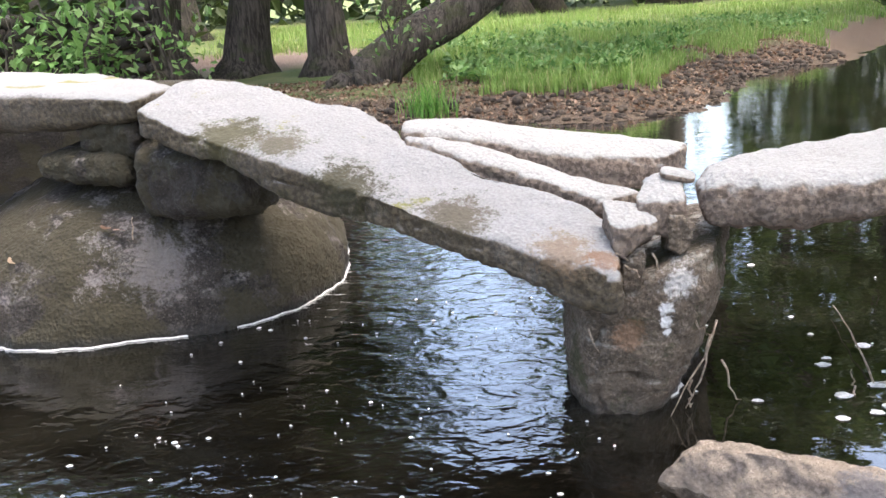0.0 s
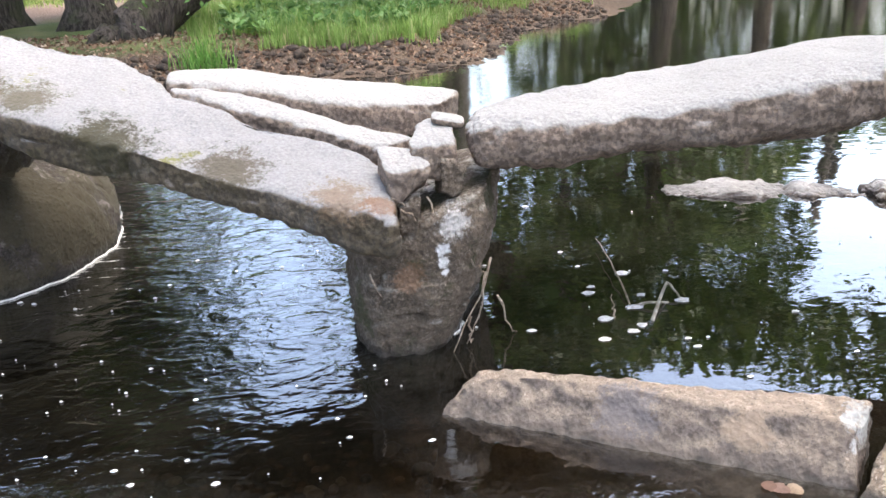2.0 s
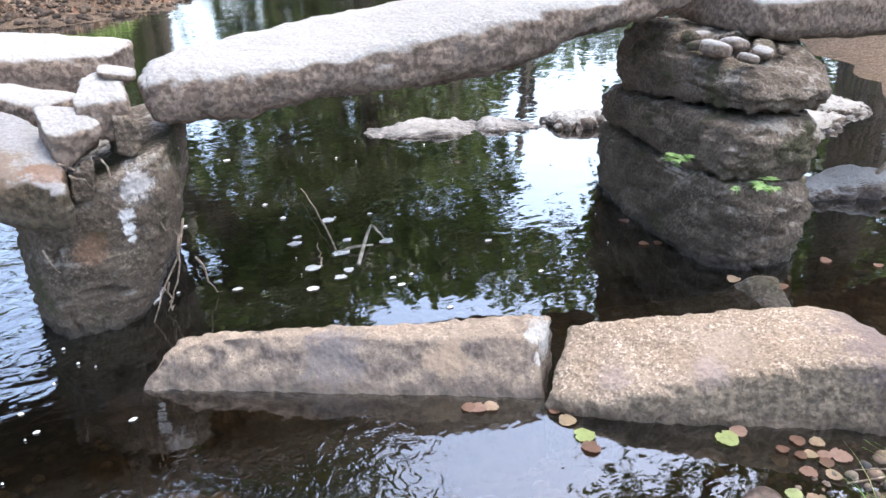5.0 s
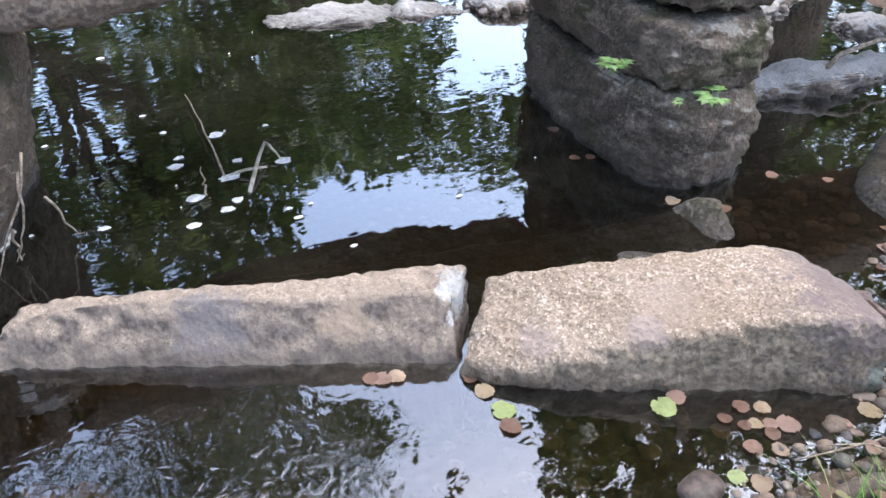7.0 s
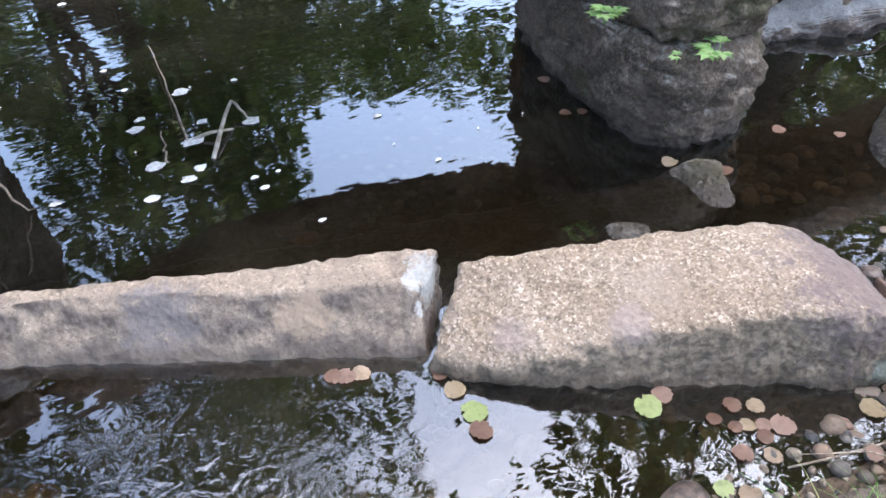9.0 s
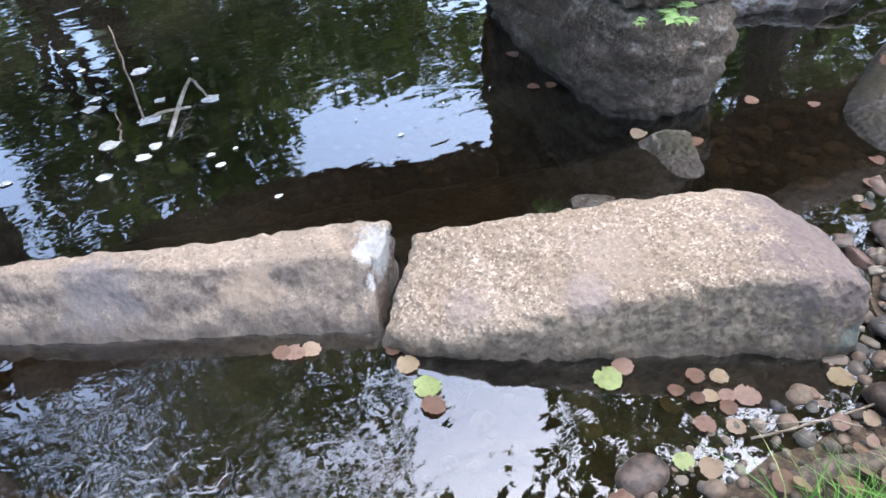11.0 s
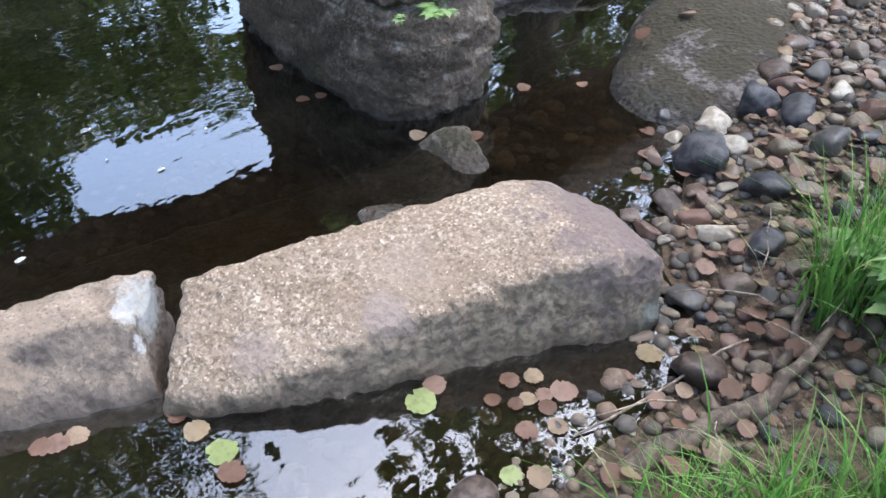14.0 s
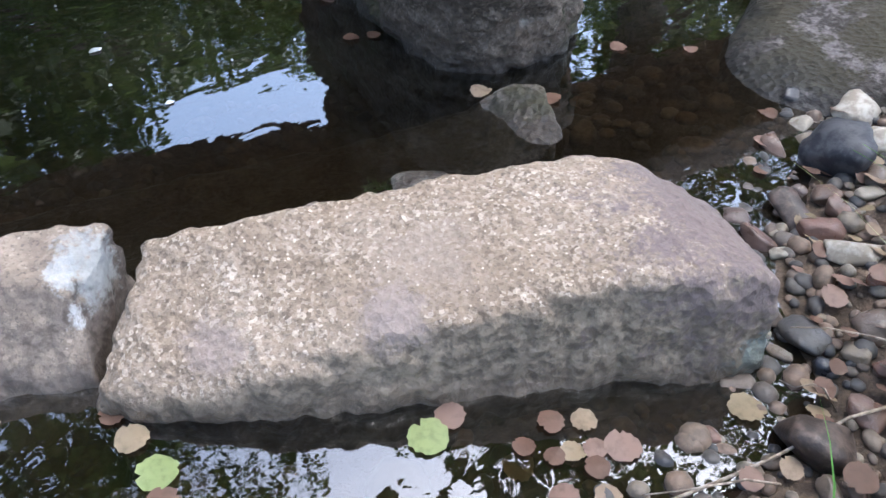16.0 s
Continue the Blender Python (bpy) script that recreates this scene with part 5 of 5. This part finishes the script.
FLOATING = [(1.829, 1.476, 0.031), (1.853, 1.614, 0.032), (1.853, 1.678, 0.024), (1.628, 1.832, 0.026), (1.690, 1.797, 0.030), (1.655, 1.812, 0.028), (2.304, 1.172, 0.022), (2.374, 1.174, 0.026), (2.416, 1.137, 0.026),
            (2.355, 1.11, 0.025), (2.423, 1.061, 0.033), (2.36, 1.066, 0.024), (2.258, 1.297, 0.03), (2.643, 0.961, 0.037), (3.066, 1.993, 0.034), (3.175, 1.848, 0.033), (3.108, 2.697, 0.03), (2.28, 1.066, 0.028), (2.33, 1.02, 0.026),
            (2.20, 0.985, 0.032), (2.385, 1.09, 0.022), (2.325, 1.125, 0.02), (3.0, 2.45, 0.026), (3.06, 2.42, 0.024), (3.55, 1.42, 0.03), (3.42, 1.36, 0.028), (3.30, 1.30, 0.02), (3.55, 1.9, 0.028), (3.7, 1.75, 0.024), (1.99, 1.04, 0.034)]
for i, (x, y, r) in enumerate(FLOATING):
    fallen_leaf(x, y, r * 0.92, k=i)
fallen_leaf(2.203, 1.292, 0.036, True, k=1)
fallen_leaf(1.850, 1.530, 0.034, True, k=2)
fallen_leaf(2.165, 1.03, 0.024, True, k=3)
rng = random.Random(61)
for i in range(46):
    x, y = rng.uniform(1.3, 3.8), rng.uniform(1.0, 2.6)
    z = height(x, y) + 0.012
    if z < -0.02 and not (1.8 < x < 2.9 and 1.2 < y < 1.9):
        fallen_leaf(x, y, rng.uniform(0.022, 0.034), False, z, "brown leaf sunk on the stream bed", 10, i + 40)
for i in range(130):
    x, y = 2.6 + 2.3 * rng.random(), rng.uniform(0.5, 1.7)
    gap = shore_gap(x, y, NEAR, -1)
    if 0.02 < gap < 0.6:
        fallen_leaf(x, y, rng.uniform(0.014, 0.028), False, height(x, y) + 0.04, "dry brown leaf lying on the pebbles", 25, i + 90)
for i, (x, y, z) in enumerate([(4.25, 1.62, 0.125), (4.55, 1.85, 0.12), (4.0, 1.68, 0.115), (-1.62, 4.02, 0.55), (-1.70, 4.05, 0.56), (-2.2, 4.02, 0.42)]):
    fallen_leaf(x, y, 0.032, False, z, "dry curled brown leaf lying on a rock", 20, i + 170)


rng = random.Random(67)
laid = 0
while laid < 130:
    x, y = rng.uniform(2.2, 4.4), rng.uniform(0.35, 1.7)
    if not 0.0 < shore_gap(x, y, NEAR, -1) < (0.35 if x < 2.9 else 0.55):
        continue
    fallen_leaf(x, y, rng.uniform(0.012, 0.032), z=height(x, y) + rng.uniform(0.012, 0.035), label="dry brown leaf lying among the pebbles", tilt=28, k=laid % 3)
    laid += 1


def flake(x, y, r, seed):
    rr = random.Random(seed)
    n = 12
    verts = [(x, y, 0.011)] + [(x + r * rr.uniform(0.6, 1.15) * 1.4 * math.cos(6.283 * i / n), y + r * rr.uniform(0.6, 1.15) * math.sin(6.283 * i / n), 0.004) for i in range(n)]
    return verts, [(0, i + 1, (i + 1) % n + 1) for i in range(n)]


for i, (x, y, r) in enumerate([(1.685, 3.352, 0.018), (1.646, 3.293, 0.026), (1.892, 3.463, 0.026), (1.867, 3.204, 0.02), (1.714, 3.606, 0.012), (1.614, 3.017, 0.03), (1.536, 2.842, 0.024), (1.682, 2.878, 0.024), (1.738, 2.92, 0.022), (1.864, 2.756, 0.012),
                               (1.865, 2.684, 0.014), (2.417, 2.854, 0.016), (2.428, 2.478, 0.01), (1.277, 3.0, 0.018), (1.764, 4.595, 0.016), (1.702, 3.814, 0.012), (2.1, 3.429, 0.012), (2.02, 3.10, 0.028), (1.79, 3.09, 0.035)]):
    v, f = flake(x, y, r, 700 + i)
    tagged(mesh_object("foam_flake", v, f, FOAM), "white flake of foam floating on the stream", "foam", "foam flakes")
rng = random.Random(71)
verts, faces = [], []
for i in range(170):
    if i < 145:
        x, y = rng.uniform(-1.5, 0.75), rng.uniform(1.6, 4.3)
    else:
        x, y = rng.uniform(1.0, 3.4), rng.uniform(2.2, 4.6)
    v, f = flake(x, y, 0.003 + 0.009 * rng.random() ** 2.5, 800 + i)
    faces += [tuple(q + len(verts) for q in t) for t in f]
    verts += v
tagged(mesh_object("foam_specks", verts, faces, FOAM), "scattered white specks of foam drifting on the water", "foam", kind="stuff")


def foam_line(owner, centre, angles, wide, seed, label):
    """A foam rim where a stone meets the water."""
    me = owner.data
    tree_bvh = BVHTree.FromPolygons([owner.matrix_world @ v.co for v in me.vertices], [tuple(p.vertices) for p in me.polygons])
    r = random.Random(seed)
    verts, faces, last = [], [], None
    for a in np.arange(*angles):
        way = Vector((math.cos(radians(a)), math.sin(radians(a)), 0))
        hit = tree_bvh.ray_cast(Vector((centre[0], centre[1], 0.004)) + way * 6, -way)
        if hit[0] is None:
            last = None
            continue
        if noise.noise(Vector((a * 0.07, seed * 3.7, 2))) < -0.3:
            last = None
            continue
        w = wide * (0.35 + 1.1 * abs(noise.noise(Vector((a * 0.11, seed, 0)))) + 0.4 * r.random())
        k = len(verts)
        verts += [hit[0] - way * 0.01, hit[0] + way * w * 0.5 + Vector((0, 0, 0.006)), hit[0] + way * w - Vector((0, 0, 0.003))]
        if last is not None and (hit[0] - last).length < 0.15:
            faces += [(k - 3, k - 2, k + 1, k), (k - 2, k - 1, k + 2, k + 1)]
        last = hit[0]
    tagged(mesh_object("foam_rim", verts, faces, FOAM, owner), label)


by_label = {o.get("label", ""): o for o in scene.objects}
bpy.context.view_layer.update()
foam_line(next(o for l, o in by_label.items() if l.startswith("huge dark")), (-1.8, 4.98), (190, 385, 0.5), 0.008, 1, "white foam rim round the foot of the boulder")
foam_line(next(o for l, o in by_label.items() if l.startswith("brown upright")), (0.9, 3.2), (290, 345, 1.0), 0.012, 3, "thin foam rim at the pier foot")

rng = random.Random(81)
stick = tagged(new("floating_branch"), "pale peeled branch end caught with foam in the stream", "branch")
for a, b, r0 in [((1.80, 2.95, 0.0), (1.99, 3.20, 0.05), 0.009), ((1.99, 3.20, 0.05), (2.01, 3.11, 0.01), 0.006), ((1.78, 3.10, 0.0), (1.93, 3.06, 0.02), 0.007)]:
    v, f = tube(bent(a, b, 0.01, 4, 0.004, rng), [r0, r0, r0 * 0.9, r0 * 0.8, r0 * 0.6], 7)
    mesh_object("limb", v, f, PALE, stick)
for a, b, s in [((1.77, 3.10, 0.0), (1.915, 3.85, 0.04), 0.03), ((1.66, 3.02, 0.0), (1.70, 3.15, 0.05), 0.0)]:
    v, f = tube(bent(a, b, s, 7, 0.008, rng), [0.005 - 0.0004 * j for j in range(8)], 5)
    mesh_object("twig", v, f, TWIG, stick)
for i, (a, b) in enumerate([((0.99, 2.90, 0.44), (1.06, 2.92, 0.33)), ((1.06, 2.92, 0.33), (0.985, 2.95, 0.01)), ((1.09, 2.95, 0.376), (0.92, 2.91, 0.0)), ((1.00, 2.93, 0.14), (1.0, 2.95, 0.02)), ((1.12, 2.97, 0.20), (1.22, 3.02, 0.0))]):
    v, f = tube(bent(a, b, -0.03, 6, 0.015, rng), [0.005, 0.005, 0.004, 0.004, 0.003, 0.003, 0.002], 5)
    tagged(mesh_object("hanging_root", v, f, TWIG), "thin pale root hanging down beside the pier", "root", "roots at the pier")
for i, (a, b) in enumerate([((0.72, 2.80, 0.66), (0.80, 2.90, 0.56)), ((0.70, 2.88, 0.68), (0.78, 2.93, 0.60)), ((0.84, 2.92, 0.66), (0.88, 2.93, 0.50)), ((0.60, 2.86, 0.40), (0.64, 2.87, 0.30)), ((-1.55, 4.0, 0.50), (-1.53, 4.0, 0.62))]):
    v, f = tube(bent(a, b, 0.01, 4, 0.008, rng), [0.004] * 3 + [0.002] * 2, 5)
    tagged(mesh_object("twig", v, f, TWIG), "dry twig caught between the stones", "twig", "twigs among the stones")
v, f = tube(bent((2.33, 0.98, 0.004), (2.78, 0.79, 0.05), 0.01, 6, 0.008, rng), [0.003] * 7, 5)
tagged(mesh_object("twig", v, f, TWIG), "long thin twig reaching over the shallow water", "twig", "twigs on the shore")
v, f = tube(bent((4.5, 2.3, 0.09), (5.2, 2.2, 0.16), 0.06, 6, 0.02, rng), [0.014 - 0.0015 * j for j in range(7)], 6)
tagged(mesh_object("branch", v, f, TWIG), "dead branch lying on the long rock", "branch")
